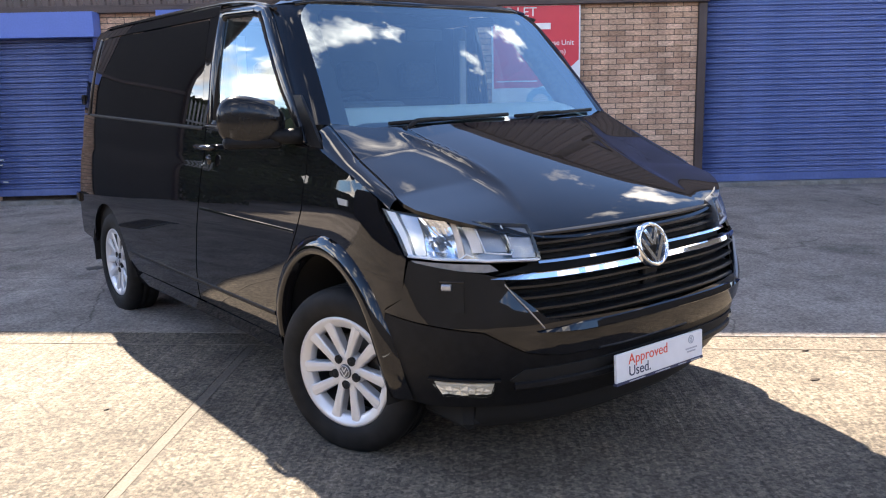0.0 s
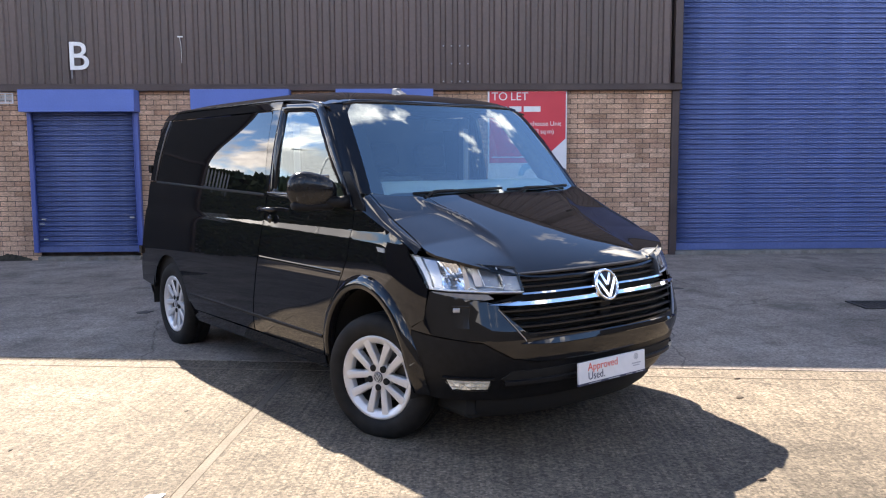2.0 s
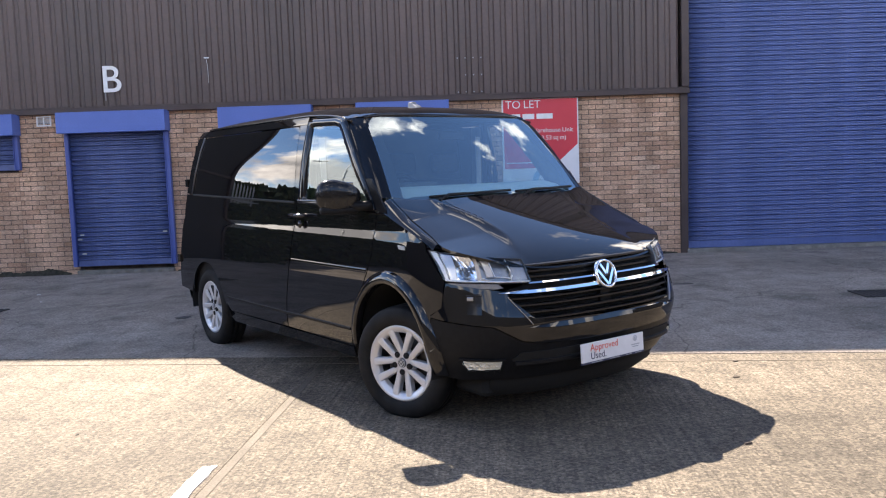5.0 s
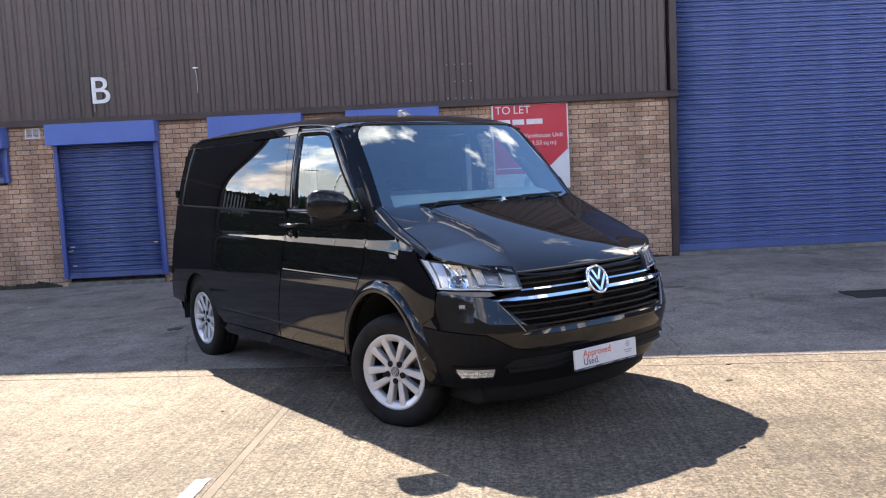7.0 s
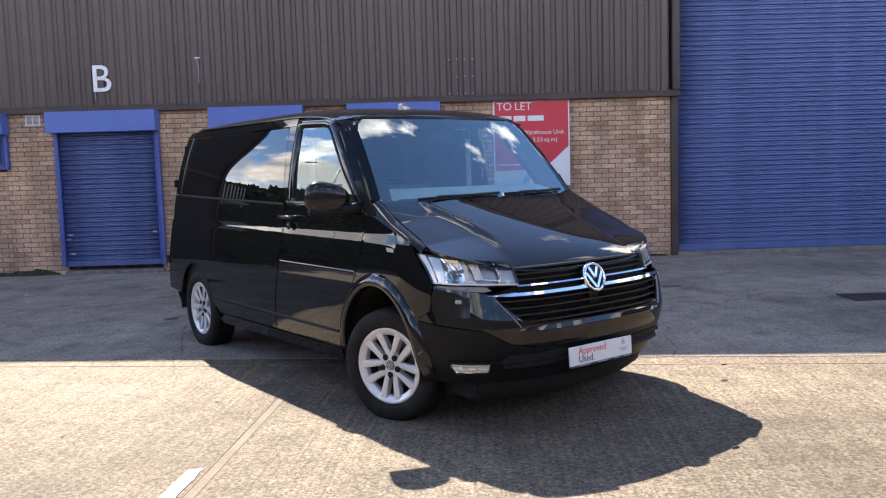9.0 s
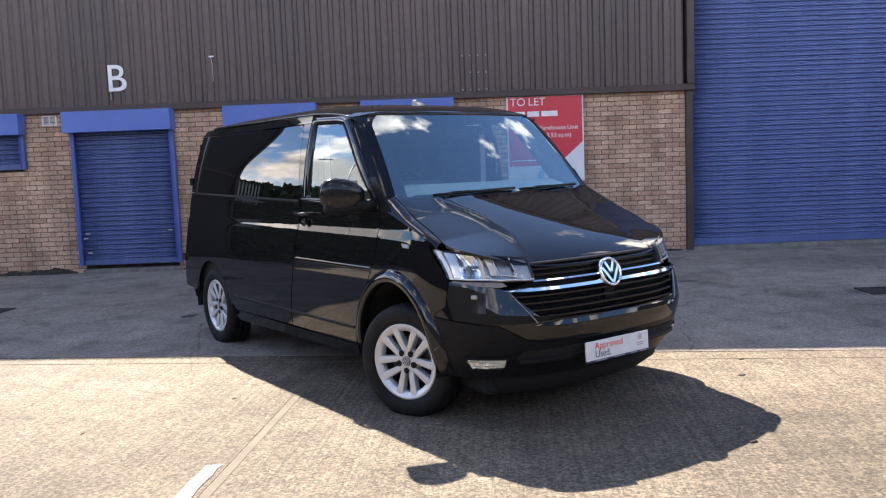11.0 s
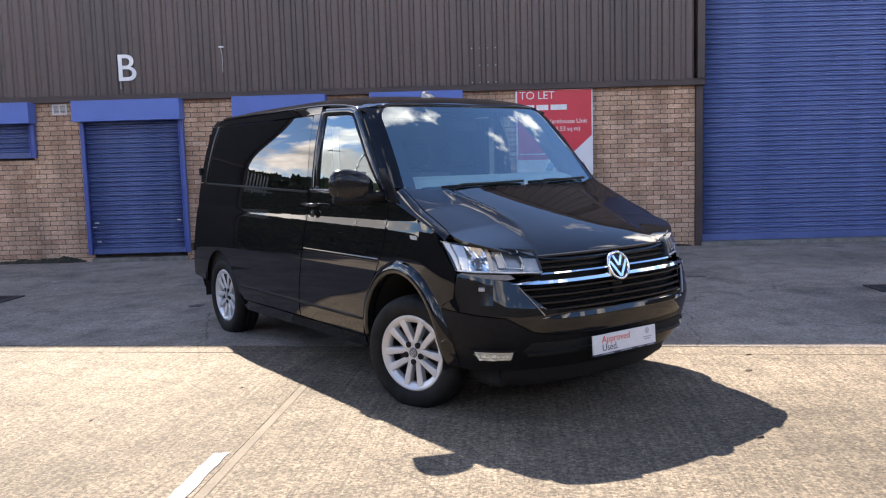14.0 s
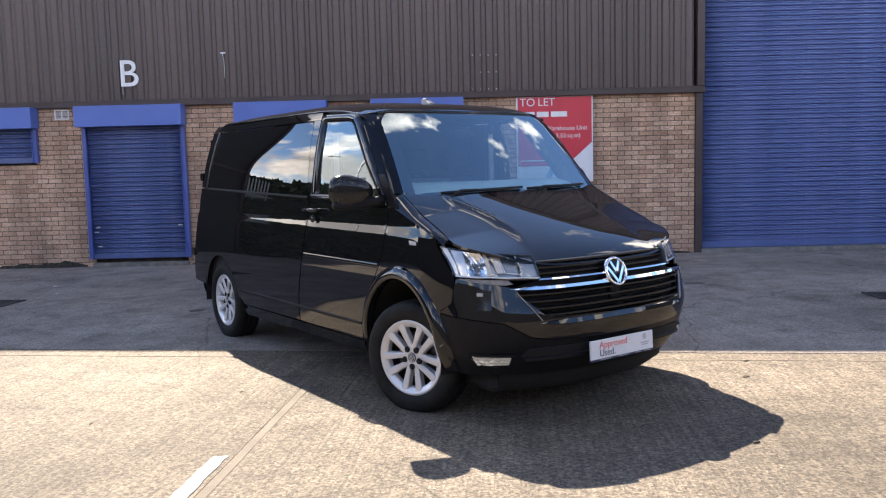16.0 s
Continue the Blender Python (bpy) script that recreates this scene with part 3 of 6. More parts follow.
tagged(part("loading_threshold", box(BIG[0] - 0.02, BIG[1] + 0.02, WY - 0.06, WY + 0.22, 0.0, 0.060, 0.006), THRESH), "pale concrete threshold under the loading shutter", "threshold", kind="structure")

# cladding over the brickwork: ribbed sheets
RIB = 0.183


def clad_sheet(x0, n, zlo):
    """n ribs of trapezoidal steel sheet from zlo to the gable."""
    bm = bmesh.new()
    pts = []
    for i in range(n):
        x = x0 + i * RIB
        pts += [(x, 0.0), (x + 0.045, 0.0), (x + 0.066, -0.026), (x + 0.155, -0.026), (x + 0.176, 0.0)]
    pts.append((x0 + n * RIB, 0.0))
    lo = [bm.verts.new((x, WY - 0.03 + y, zlo)) for x, y in pts]
    hi = [bm.verts.new((x, WY - 0.03 + y, roof_z(x) - 0.05)) for x, y in pts]
    for i in range(len(pts) - 1):
        bm.faces.new((lo[i], lo[i + 1], hi[i + 1], hi[i]))
    r = bmesh.ops.extrude_face_region(bm, geom=bm.faces[:])
    for v in [g for g in r["geom"] if isinstance(g, bmesh.types.BMVert)]:
        v.co.y += 0.012
    bmesh.ops.recalc_face_normals(bm, faces=bm.faces)
    return bm


LEFT, RIGHT = -11.5, 13.6
bm = box(LEFT, 4.10, WY + 0.10, WY + 0.30, 0, 6.25)
wallc = part("wall_front", bm, MORTAR)
tagged(wallc, "warehouse front with brown ribbed cladding over brickwork", "wall", kind="structure")
bm = bmesh.new()
prof = [(LEFT, 6.25), (4.10, 6.25), (4.10, 5.3), (10.75, 5.3), (10.75, 0), (RIGHT, 0), (RIGHT, roof_z(RIGHT) - 0.1), (1, roof_z(1) - 0.1), (LEFT, roof_z(LEFT) - 0.1)]
a = [bm.verts.new((x, WY + 0.10, z)) for x, z in prof]
b = [bm.verts.new((x, WY + 0.30, z)) for x, z in prof]
bm.faces.new(a)
bm.faces.new(b[::-1])
for i in range(len(prof)):
    j = (i + 1) % len(prof)
    bm.faces.new((a[i], b[i], b[j], a[j]))
bmesh.ops.recalc_face_normals(bm, faces=bm.faces)
tagged(part("wall_gable", bm, FLASH), "brown warehouse gable wall", "wall", kind="structure")
x = LEFT
while x < 4.0:
    n = min(6, int(round((4.105 - x) / RIB)))
    if n < 1:
        break
    part("panel", clad_sheet(x, n, CLADZ + 0.05), CLAD, wallc)
    x += n * RIB
x = 4.30
while x < RIGHT - 1.0:
    part("panel", clad_sheet(x, 6, 5.35 if x < 10.7 else 0.05), CLAD, wallc)
    x += 6 * RIB
part("drip_flashing", box(LEFT, 4.22, WY - 0.105, WY + 0.02, CLADZ - 0.005, CLADZ + 0.075, 0.006), FLASH, wallc)
part("drip_flashing", box(LEFT, 4.22, WY - 0.075, WY - 0.02, CLADZ + 0.075, CLADZ + 0.10, 0.004), FLASH, wallc)
part("corner_flashing", box(4.10, 4.215, WY - 0.095, WY + 0.08, CLADZ + 0.10, 5.3, 0.006), FLASH, wallc)
tagged(part("trim_jamb", box(4.092, 4.208, WY - 0.03, WY + 0.22, 0, CLADZ, 0.006), FLASH), "dark brown steel jamb beside the loading bay", "jamb", kind="structure")
tagged(part("trim_head", box(4.10, 10.75, WY - 0.06, WY + 0.22, 5.2, 5.35, 0.006), FLASH), "dark brown steel head over the loading bay", "trim", kind="structure")
tagged(part("trim_jamb", box(10.6, 10.75, WY - 0.03, WY + 0.22, 0, 5.2, 0.006), FLASH), "dark brown steel jamb beside the loading bay", "jamb", kind="structure")

# near-black panel added over the unseen end, so the side windows reflect black
tagged(part("wall_unseen_end", box(LEFT, -8.35, WY - 0.07, WY + 0.08, 0, roof_z(LEFT) - 0.25), UNSEENWALL), "plain near-black panel added over the unseen end of the warehouse front to darken reflections", "wall", kind="structure")

# the rest of the building, closed at its sides, back and top
bm = bmesh.new()
for y0, y1 in ((WY + 0.30, WY + 26.0),):
    sec = [(LEFT, 0), (RIGHT, 0), (RIGHT, roof_z(RIGHT)), (1, roof_z(1)), (LEFT, roof_z(LEFT))]
    a = [bm.verts.new((x, y0, z)) for x, z in sec]
    b = [bm.verts.new((x, y1, z)) for x, z in sec]
    bm.faces.new(b)
    for i in range(1, 5):
        j = (i + 1) % 5
        bm.faces.new((a[i], a[j], b[j], b[i]))
bmesh.ops.recalc_face_normals(bm, faces=bm.faces)
tagged(part("warehouse_hull", bm, CLAD), "brown sheet sides and roof of the warehouse", "wall", kind="structure")
tagged(part("trim_verge", quad_slab([(LEFT - 0.1, WY - 0.14), (LEFT, WY - 0.14), (LEFT, WY + 0.3), (LEFT - 0.1, WY + 0.3)], 0, roof_z(LEFT)), FLASH), "brown corner flashing of the warehouse", "trim", kind="structure")
bm = bmesh.new()
for (xa, xb) in ((LEFT - 0.1, 1.0), (1.0, RIGHT)):
    v = [bm.verts.new(p) for p in ((xa, WY - 0.14, roof_z(xa) - 0.22), (xb, WY - 0.14, roof_z(xb) - 0.22), (xb, WY - 0.14, roof_z(xb) + 0.03), (xa, WY - 0.14, roof_z(xa) + 0.03))]
    w = [bm.verts.new(q.co + Vector((0, 0.5, 0))) for q in v]
    bm.faces.new(v)
    bm.faces.new(w[::-1])
    for i in range(4):
        bm.faces.new((v[i], w[i], w[(i + 1) % 4], v[(i + 1) % 4]))
bmesh.ops.recalc_face_normals(bm, faces=bm.faces)
tagged(part("trim_verge", bm, FLASH), "brown verge flashing along the gable", "trim", kind="structure")

# the white unit letter and other marks on the cladding
e = new("unit_letter")
e.matrix_basis = pose(-4.905, WY - 0.064, 2.840)
tagged(e, "white painted capital letter fixed to the brown cladding", "letter sign")
words("letter", "B", 0.585, pose(-0.045, -0.004, 0, 90, 0, 0), WHITE, e, 0.006, bold=0.002)
part("bracket", box(0.008, 0.026, -0.004, 0.006, -0.13, 0.0), FARWALL, e, "thin grey fixing strip")
e = new("cable_stub")
e.matrix_basis = pose(-3.28, WY - 0.07, 2.93)
tagged(e, "short loose white cable hanging on the cladding", "cable")
part("wire", add_tube(bmesh.new(), [(0.0, 0, 0), (0.004, -0.006, 0.12), (0.0, 0, 0.26), (-0.015, -0.008, 0.37), (-0.03, -0.006, 0.39)], 0.0036, 6), WHITE, e)
part("clip", box(-0.05, 0.03, -0.012, 0.004, 0.375, 0.395, 0.002), WHITE, e)
stud = None
for ix in range(4):
    for iz in range(3):
        if (ix, iz) in ((0, 1),):
            continue
        m = pose(0.60 + ix * 0.123, WY - 0.066, 2.66 + iz * 0.262, 90)
        if stud is None:
            bm = bmesh.new()
            add_lathe(bm, [(0.0, 0.006), (0.009, 0.004), (0.011, 0.0), (0.011, -0.004)], 10, "z")
            stud = tagged(part("fixing_bolt", bm, GALV), "small pale fixing bolt in the brown cladding", "bolt", "bolts on the cladding")
            stud.matrix_basis = m
        else:
            copy_thing(stud, m)

# air brick vent
e = new("air_vent")
e.matrix_basis = pose(-5.90, WY, 2.43)
tagged(e, "small pale square air vent in the brick wall", "vent")
bm = bmesh.new()
for x0, x1, z0, z1 in ((-0.115, 0.115, -0.08, -0.06), (-0.115, 0.115, 0.06, 0.08), (-0.115, -0.095, -0.06, 0.06), (0.095, 0.115, -0.06, 0.06), (-0.008, 0.008, -0.06, 0.06)):
    add_box(bm, x0, x1, -0.02, 0.0, z0, z1, 0.003)
part("frame", bm, SIGNWHITE, e)
sl = part("slat", box(-0.093, 0.093, -0.012, 0.0, -0.006, 0.006, 0.002), GALV, e)
sl.matrix_basis = pose(0, 0, -0.04)
for i in (1, 2, 3, 4):
    share("slat", sl, pose(0, 0, -0.04 + 0.02 * i), e)

# letting board
SX0, SX1, SZ0, SZ1 = 1.27, 2.475, 1.18, 2.523
e = new("letting_sign")
e.matrix_basis = pose(SX0, WY - 0.045, SZ0)
tagged(e, "red and white letting board fixed to the brick wall", "sign")
SW, SH = SX1 - SX0, SZ1 - SZ0
part("board", box(0, SW, 0, 0.02, 0, SH, 0.002), SIGNWHITE, e)


def flat(pts, y, t=0.003):
    bm = bmesh.new()
    a = [bm.verts.new((x, y, z)) for x, z in pts]
    b = [bm.verts.new((x, y - t, z)) for x, z in pts]
    bm.faces.new(a)
    bm.faces.new(b[::-1])
    for i in range(len(pts)):
        j = (i + 1) % len(pts)
        bm.faces.new((a[i], a[j], b[j], b[i]))
    bmesh.ops.recalc_face_normals(bm, faces=bm.faces)
    return bm


part("red_panel", flat([(0.025, 0.255), (0.62, 0.255), (0.86, 0.33), (SW - 0.02, 0.62), (SW - 0.02, SH - 0.01), (0.025, SH - 0.01)], 0), SIGNRED, e)
phrase("heading_word", "TO LET", 0.172, 0.055, -0.006, SH - 0.145, WHITE, e)
for w0, w1 in ((0.055, 0.29), (0.325, 0.51), (0.545, 0.80)):
    part("number_bar", box(w0, w1, -0.006, -0.0035, SH - 0.318, SH - 0.236), WHITE, e)
phrase("size_word", "Warehouse Unit", 0.098, 0.455, -0.006, SH - 0.528, WHITE, e)
phrase("area_word", "3.53 sq m)", 0.096, 0.615, -0.006, SH - 0.645, WHITE, e)
bm = bmesh.new()
add_box(bm, 0.06, 0.62, -0.006, -0.0035, 0.335, 0.352)
part("small_print_bar", bm, SIGNWHITE, e)
ring = [(math.cos(a), math.sin(a)) for a in np.linspace(0.0, math.pi, 20)]
pts = [(0.66 + 0.20 * c, 0.06 + 0.20 * s) for c, s in ring] + [(0.66 + 0.11 * c, 0.06 + 0.11 * s) for c, s in ring[::-1]]
part("logo_arc", flat(pts, 0, 0.004), SIGNBLUE, e)

# ---------------------------------------------------------------- behind and beside the yard
def palisade(name, x0, y0, x1, y1, h, label):
    """Galvanised palisade fence: posts, rails and pales."""
    e = new(name)
    L2 = math.hypot(x1 - x0, y1 - y0)
    e.matrix_basis = pose(x0, y0, 0, 0, 0, math.degrees(math.atan2(y1 - y0, x1 - x0)))
    tagged(e, label, "fence", kind="structure")
    k = int(L2 / 2.75)
    post = None
    for i in range(k + 1):
        m = pose(i * 2.75, 0.05, 0)
        if post is None:
            post = part("post", box(-0.05, 0.05, -0.03, 0.03, 0, h - 0.1), GALV, e)
            post.matrix_basis = m
        else:
            share("post", post, m, e)
    for z in (0.5, h - 0.5):
        part("rail", box(0, L2, 0.0, 0.02, z, z + 0.05), GALV, e)
    bm = bmesh.new()
    pr = [(-0.034, 0.0), (-0.034, h - 0.08), (0, h), (0.034, h - 0.08), (0.034, 0)]
    a = [bm.verts.new((x, -0.010 if x else -0.022, z)) for x, z in pr]
    b = [bm.verts.new((x, -0.004 if x else -0.016, z)) for x, z in pr]
    bm.faces.new(a)
    bm.faces.new(b[::-1])
    for i in range(5):
        bm.faces.new((a[i], b[i], b[(i + 1) % 5], a[(i + 1) % 5]))
    bmesh.ops.recalc_face_normals(bm, faces=bm.faces)
    pale = part("pale", bm, GALV, e)
    n = min(290, int(L2 / 0.155))
    for i in range(1, n):
        share("pale", pale, pose(i * 0.155, 0, 0.05), e)
    return e


palisade("palisade_fence", -11.7, 12.15, -13.4, 12.2, 2.45, "galvanised palisade fence along the side of the yard")


def lamp_post(x, y, h, turn):
    e = new("street_lamp")
    e.matrix_basis = pose(x, y, 0, 0, 0, turn)
    tagged(e, "tall grey steel street lamp beyond the fence", "street lamp")
    part("pole", add_tube(bmesh.new(), [(0, 0, 0), (0, 0, 1.2), (0, 0, 1.25), (0, 0, h)], [0.09, 0.09, 0.045, 0.032], 10), GALV, e)
    part("arm", add_tube(bmesh.new(), [(0, 0, h - 0.05), (0.5, 0, h + 0.15), (1.2, 0, h + 0.2)], 0.02, 8), GALV, e)
    part("lantern", box(1.1, 1.75, -0.14, 0.14, h + 0.13, h + 0.24, 0.04, 2), FARWALL, e)
    return e


lamp_post(-27.5, 16.6, 6.4, 60)


def tree(x, y, h, spread, seed, label):
    rg = random.Random(seed)
    e = new("tree")
    e.matrix_basis = pose(x, y, 0, 0, 0, rg.uniform(0, 360))
    tagged(e, label, "tree", "trees round the yard")
    bm = bmesh.new()
    add_tube(bm, [(0, 0, 0), (0.08, 0.03, h * 0.25), (0.0, 0.1, h * 0.5), (0.1, 0, h * 0.8)], [0.22, 0.17, 0.12, 0.04], 8)
    tips = []
    for i in range(9):
        a, z = rg.uniform(0, 6.28), h * rg.uniform(0.3, 0.7)
        rr = spread * rg.uniform(0.5, 0.9)
        tip = (rr * math.cos(a), rr * math.sin(a), z + h * rg.uniform(0.1, 0.25))
        add_tube(bm, [(0.03, 0.03, z), (tip[0] * 0.5, tip[1] * 0.5, z + h * 0.07), tip], [0.08, 0.05, 0.02], 6)
        tips.append(tip)
    part("trunk", bm, BARK, e)
    vs, fs = [], []
    for i in range(9000):
        if i % 3:
            t = tips[rg.randrange(len(tips))]
            p = Vector(t) + Vector((rg.gauss(0, 1), rg.gauss(0, 1), rg.gauss(0, 0.8))) * spread * 0.28
        else:
            a, b2 = rg.uniform(0, 6.28), rg.uniform(-1, 1)
            q = math.sqrt(1 - b2 * b2) * rg.uniform(0.3, 1) ** 0.5
            p = Vector((spread * q * math.cos(a), spread * q * math.sin(a), h * 0.62 + h * 0.36 * b2))
        s = rg.uniform(0.05, 0.11)
        u = Vector((rg.gauss(0, 1), rg.gauss(0, 1), rg.gauss(0, 1))).normalized()
        w = u.orthogonal().normalized()
        k = len(vs)
        vs += [p - u * s, p + w * s * 0.5, p + u * s, p - w * s * 0.5]
        fs.append((k, k + 1, k + 2, k + 3))
    me = bpy.data.meshes.new("crown")
    me.from_pydata([tuple(v) for v in vs], [], fs)
    me.materials.append(LEAF)
    o = new("crown", me)
    o.parent = e
    return e


for i, (x, y, h, s) in enumerate(((-27, 33, 3.9, 2.7), (-41, 30, 4.2, 3.0), (-52, 24, 4.4, 3.0), (-56, 6, 4.4, 3.0))):
    tree(x, y, h, s, 30 + i, "leafy green tree beyond the yard's edge")

# thick hedge behind the fence
rg = random.Random(77)
vs, fs = [], []
for i in range(60000):
    x = rg.uniform(-56, -10.5)
    top = 2.62 + 0.10 * math.sin(x * 0.5) + 0.06 * math.sin(x * 1.3 + 1) + 0.02 * math.sin(x * 5.1) + min(max(0.0, -13 - x), 18) * 0.065
    p = Vector((x, 13.6 - (x + 10) * 0.03 + rg.uniform(-0.7, 0.7), top * rg.uniform(0.0, 1.0) ** 0.8))
    u = Vector((rg.gauss(0, 1), rg.gauss(0, 1), rg.gauss(0, 1))).normalized()
    w = u.orthogonal().normalized()
    k, sz = len(vs), rg.uniform(0.08, 0.17) * (1.0 if x > -15 else 1.6)
    vs += [p - u * sz, p + w * sz * 0.6, p + u * sz, p - w * sz * 0.6]
    fs.append((k, k + 1, k + 2, k + 3))
for i in range(5000):                                   # low leaves added unseen at the fence foot to darken the wing's reflection
    x = rg.uniform(-14.2, -11.75)
    p = Vector((x, 11.95 + rg.uniform(-0.25, 0.15), (1.75 + 0.1 * math.sin(x * 4.1) + 0.06 * math.sin(x * 9.7)) * rg.uniform(0.0, 1.0) ** 0.7))
    u = Vector((rg.gauss(0, 1), rg.gauss(0, 1), rg.gauss(0, 1))).normalized()
    w = u.orthogonal().normalized()
    k, sz = len(vs), rg.uniform(0.04, 0.09)
    vs += [p - u * sz, p + w * sz * 0.55, p + u * sz, p - w * sz * 0.55]
    fs.append((k, k + 1, k + 2, k + 3))
me = bpy.data.meshes.new("hedge")
me.from_pydata([tuple(v) for v in vs], [], fs)
me.materials.append(LEAF)
tagged(new("hedge", me), "dense dark green hedge behind the fence", "hedge", kind="stuff")

# plain dark walls, added unseen behind and beside the camera to darken reflections
tagged(part("wall_unseen_behind", box(-34, 30, -14, -11, 0, 5.2, 0.02), UNSEENWALL), "plain dark wall added unseen behind the camera to darken reflections", "wall", kind="structure")
tagged(part("wall_unseen_right", box(17, 20, -14, 11.7, 0, 4.6, 0.02), UNSEENWALL), "plain dark wall added unseen beyond the loading bay to darken reflections", "wall", kind="structure")
tagged(part("wall_unseen_left", box(-37, -34, -18, 12, 0, 6.6, 0.02), UNSEENWALL), "plain dark wall added unseen at the yard's left to darken reflections", "wall", kind="structure")

# dirt and moss gathered along the foot of the brickwork
def moss_strip(x0, x1, high, seed):
    rg = random.Random(seed)
    rows = []
    ph = [rg.uniform(0, 6) for _ in range(4)]
    for x in np.arange(x0, x1, 0.03):
        k = 0.5 + 0.25 * math.sin(x * 3.1 + ph[0]) + 0.15 * math.sin(x * 7.7 + ph[1]) + 0.12 * math.sin(x * 19 + ph[2]) + rg.uniform(-0.1, 0.1)
        k = max(0.06, k) * min(1.0, (x - x0) * 4, (x1 - x) * 4 + 0.05)
        h = high * k
        rows.append([Vector((x, 11.99 - 0.03 - 0.02 * k, 0.003)), Vector((x, 11.965, 0.008 + h * 0.15)), Vector((x, 11.985, 0.02 + h * 0.45)), Vector((x, 11.992, 0.022 + h))])
    bm = bmesh.new()
    g = [[bm.verts.new(p) for p in row] for row in rows]
    for a, b in zip(g, g[1:]):
        for i in range(3):
            bm.faces.new((a[i], b[i], b[i + 1], a[i + 1]))
    bmesh.ops.recalc_face_normals(bm, faces=bm.faces)
    return tagged(part("moss", bm, MOSS), "dark damp moss and dirt along the foot of the wall", "moss", kind="stuff")


moss_strip(-8.1, -5.62, 0.085, 3)
moss_strip(-3.95, -1.9, 0.05, 4)
moss_strip(0.4, 4.05, 0.05, 6)


def stain(x, y, rx, ry, seed, z=0.008):
    rg = random.Random(seed)
    ph = [rg.uniform(0, 6) for _ in range(3)]
    pts = []
    for a in np.linspace(0, 2 * math.pi, 36)[:-1]:
        k = 1 + 0.16 * math.sin(2 * a + ph[0]) + 0.12 * math.sin(5 * a + ph[1]) + 0.07 * math.sin(9 * a + ph[2])
        pts.append((x + rx * k * math.cos(a), y + ry * k * math.sin(a)))
    tagged(part("oil_stain", quad_slab(pts, 0.0, z), STAIN), "dark oily stain soaked into the concrete apron", "stain", kind="structure")


stain(-2.54, 7.45, 0.065, 0.09, 1)
stain(3.1, 8.6, 0.10, 0.07, 3)


def scrap(name, x, y, size, mat, label, category, seed):
    rg = random.Random(seed)
    bm = bmesh.new()
    n = 7
    lo = [bm.verts.new((size * rg.uniform(0.6, 1.1) * math.cos(6.283 * i / n), size * 0.45 * rg.uniform(0.7, 1.2) * math.sin(6.283 * i / n), 0.0)) for i in range(n)]
    hi = [bm.verts.new((v.co.x * 0.85, v.co.y * 0.85, size * rg.uniform(0.15, 0.35))) for v in lo]
    bm.faces.new(lo[::-1])
    bm.faces.new(hi)
    for i in range(n):
        bm.faces.new((lo[i], lo[(i + 1) % n], hi[(i + 1) % n], hi[i]))
    o = tagged(part(name, bm, mat), label, category, "litter on the yard")
    o.matrix_basis = pose(x, y, 0.0035 if y > 5.4 else 0.0, 0, 0, rg.uniform(0, 360))


scrap("dead_leaf", 1.72, 2.89, 0.030, BARK, "small dry brown leaf lying on the concrete", "leaf", 1)
scrap("dead_leaf", 2.14, 4.21, 0.028, BARK, "small dry brown leaf lying on the concrete", "leaf", 2)
scrap("dead_leaf", 2.30, 4.66, 0.030, BARK, "small dry brown leaf lying on the concrete", "leaf", 3)
scrap("stone", -1.25, 4.12, 0.016, IRON, "small dark stone lying on the concrete", "stone", 4)
scrap("stone", -1.98, 3.48, 0.016, IRON, "small dark stone lying on the concrete", "stone", 5)
scrap("paper_scrap", -5.09, 9.67, 0.035, LITTER, "small pale scrap of litter on the apron", "litter", 6)
scrap("paper_scrap", -4.75, 9.0, 0.022, LITTER, "small pale scrap of litter on the apron", "litter", 7)
scrap("paper_scrap", -3.2, 10.6, 0.025, LITTER, "small pale scrap of litter on the apron", "litter", 8)

# ---------------------------------------------------------------- the van: surfaces in its own frame, x forward, y to its left
def smooth_curve(xs, ys):
    """Monotone cubic through the given points."""
    h = [b - a for a, b in zip(xs, xs[1:])]
    d = [(b - a) / k for a, b, k in zip(ys, ys[1:], h)]
    m = [d[0]] + [0.0] * (len(xs) - 2) + [d[-1]]
    for i in range(1, len(xs) - 1):
        if d[i - 1] * d[i] > 0:
            a, b = 2 * h[i] + h[i - 1], h[i] + 2 * h[i - 1]
            m[i] = (a + b) / (a / d[i - 1] + b / d[i])

    def f(x):
        x = min(max(x, xs[0]), xs[-1])
        i = 0
        while i < len(xs) - 2 and x > xs[i + 1]:
            i += 1
        t = (x - xs[i]) / h[i]
        return (2 * t ** 3 - 3 * t * t + 1) * ys[i] + (t ** 3 - 2 * t * t + t) * h[i] * m[i] + (3 * t * t - 2 * t ** 3) * ys[i + 1] + (t ** 3 - t * t) * h[i] * m[i + 1]
    return f


half_width = smooth_curve([.18, .28, .45, .62, .75, .85, .95, 1.02, 1.06, 1.09, 1.108, 1.125, 1.20, 1.262, 1.35, 1.55, 1.80, 1.87, 1.90], [.86, .90, .941, .952, .951, .946, .9385, .9322, .9270, .9205, .9150, .9142, .911, .905, .8955, .870, .812, .790, .778])
nose = smooth_curve([.2, .28, .36, .45, .55, .61, .66, .72, .80, .85, .93, .98, 1.08, 1.25], [.69, .750, .798, .834, .857, .860, .848, .827, .803, .787, .757, .722, .650, .52])
NL, NP = 0.80, 3.0


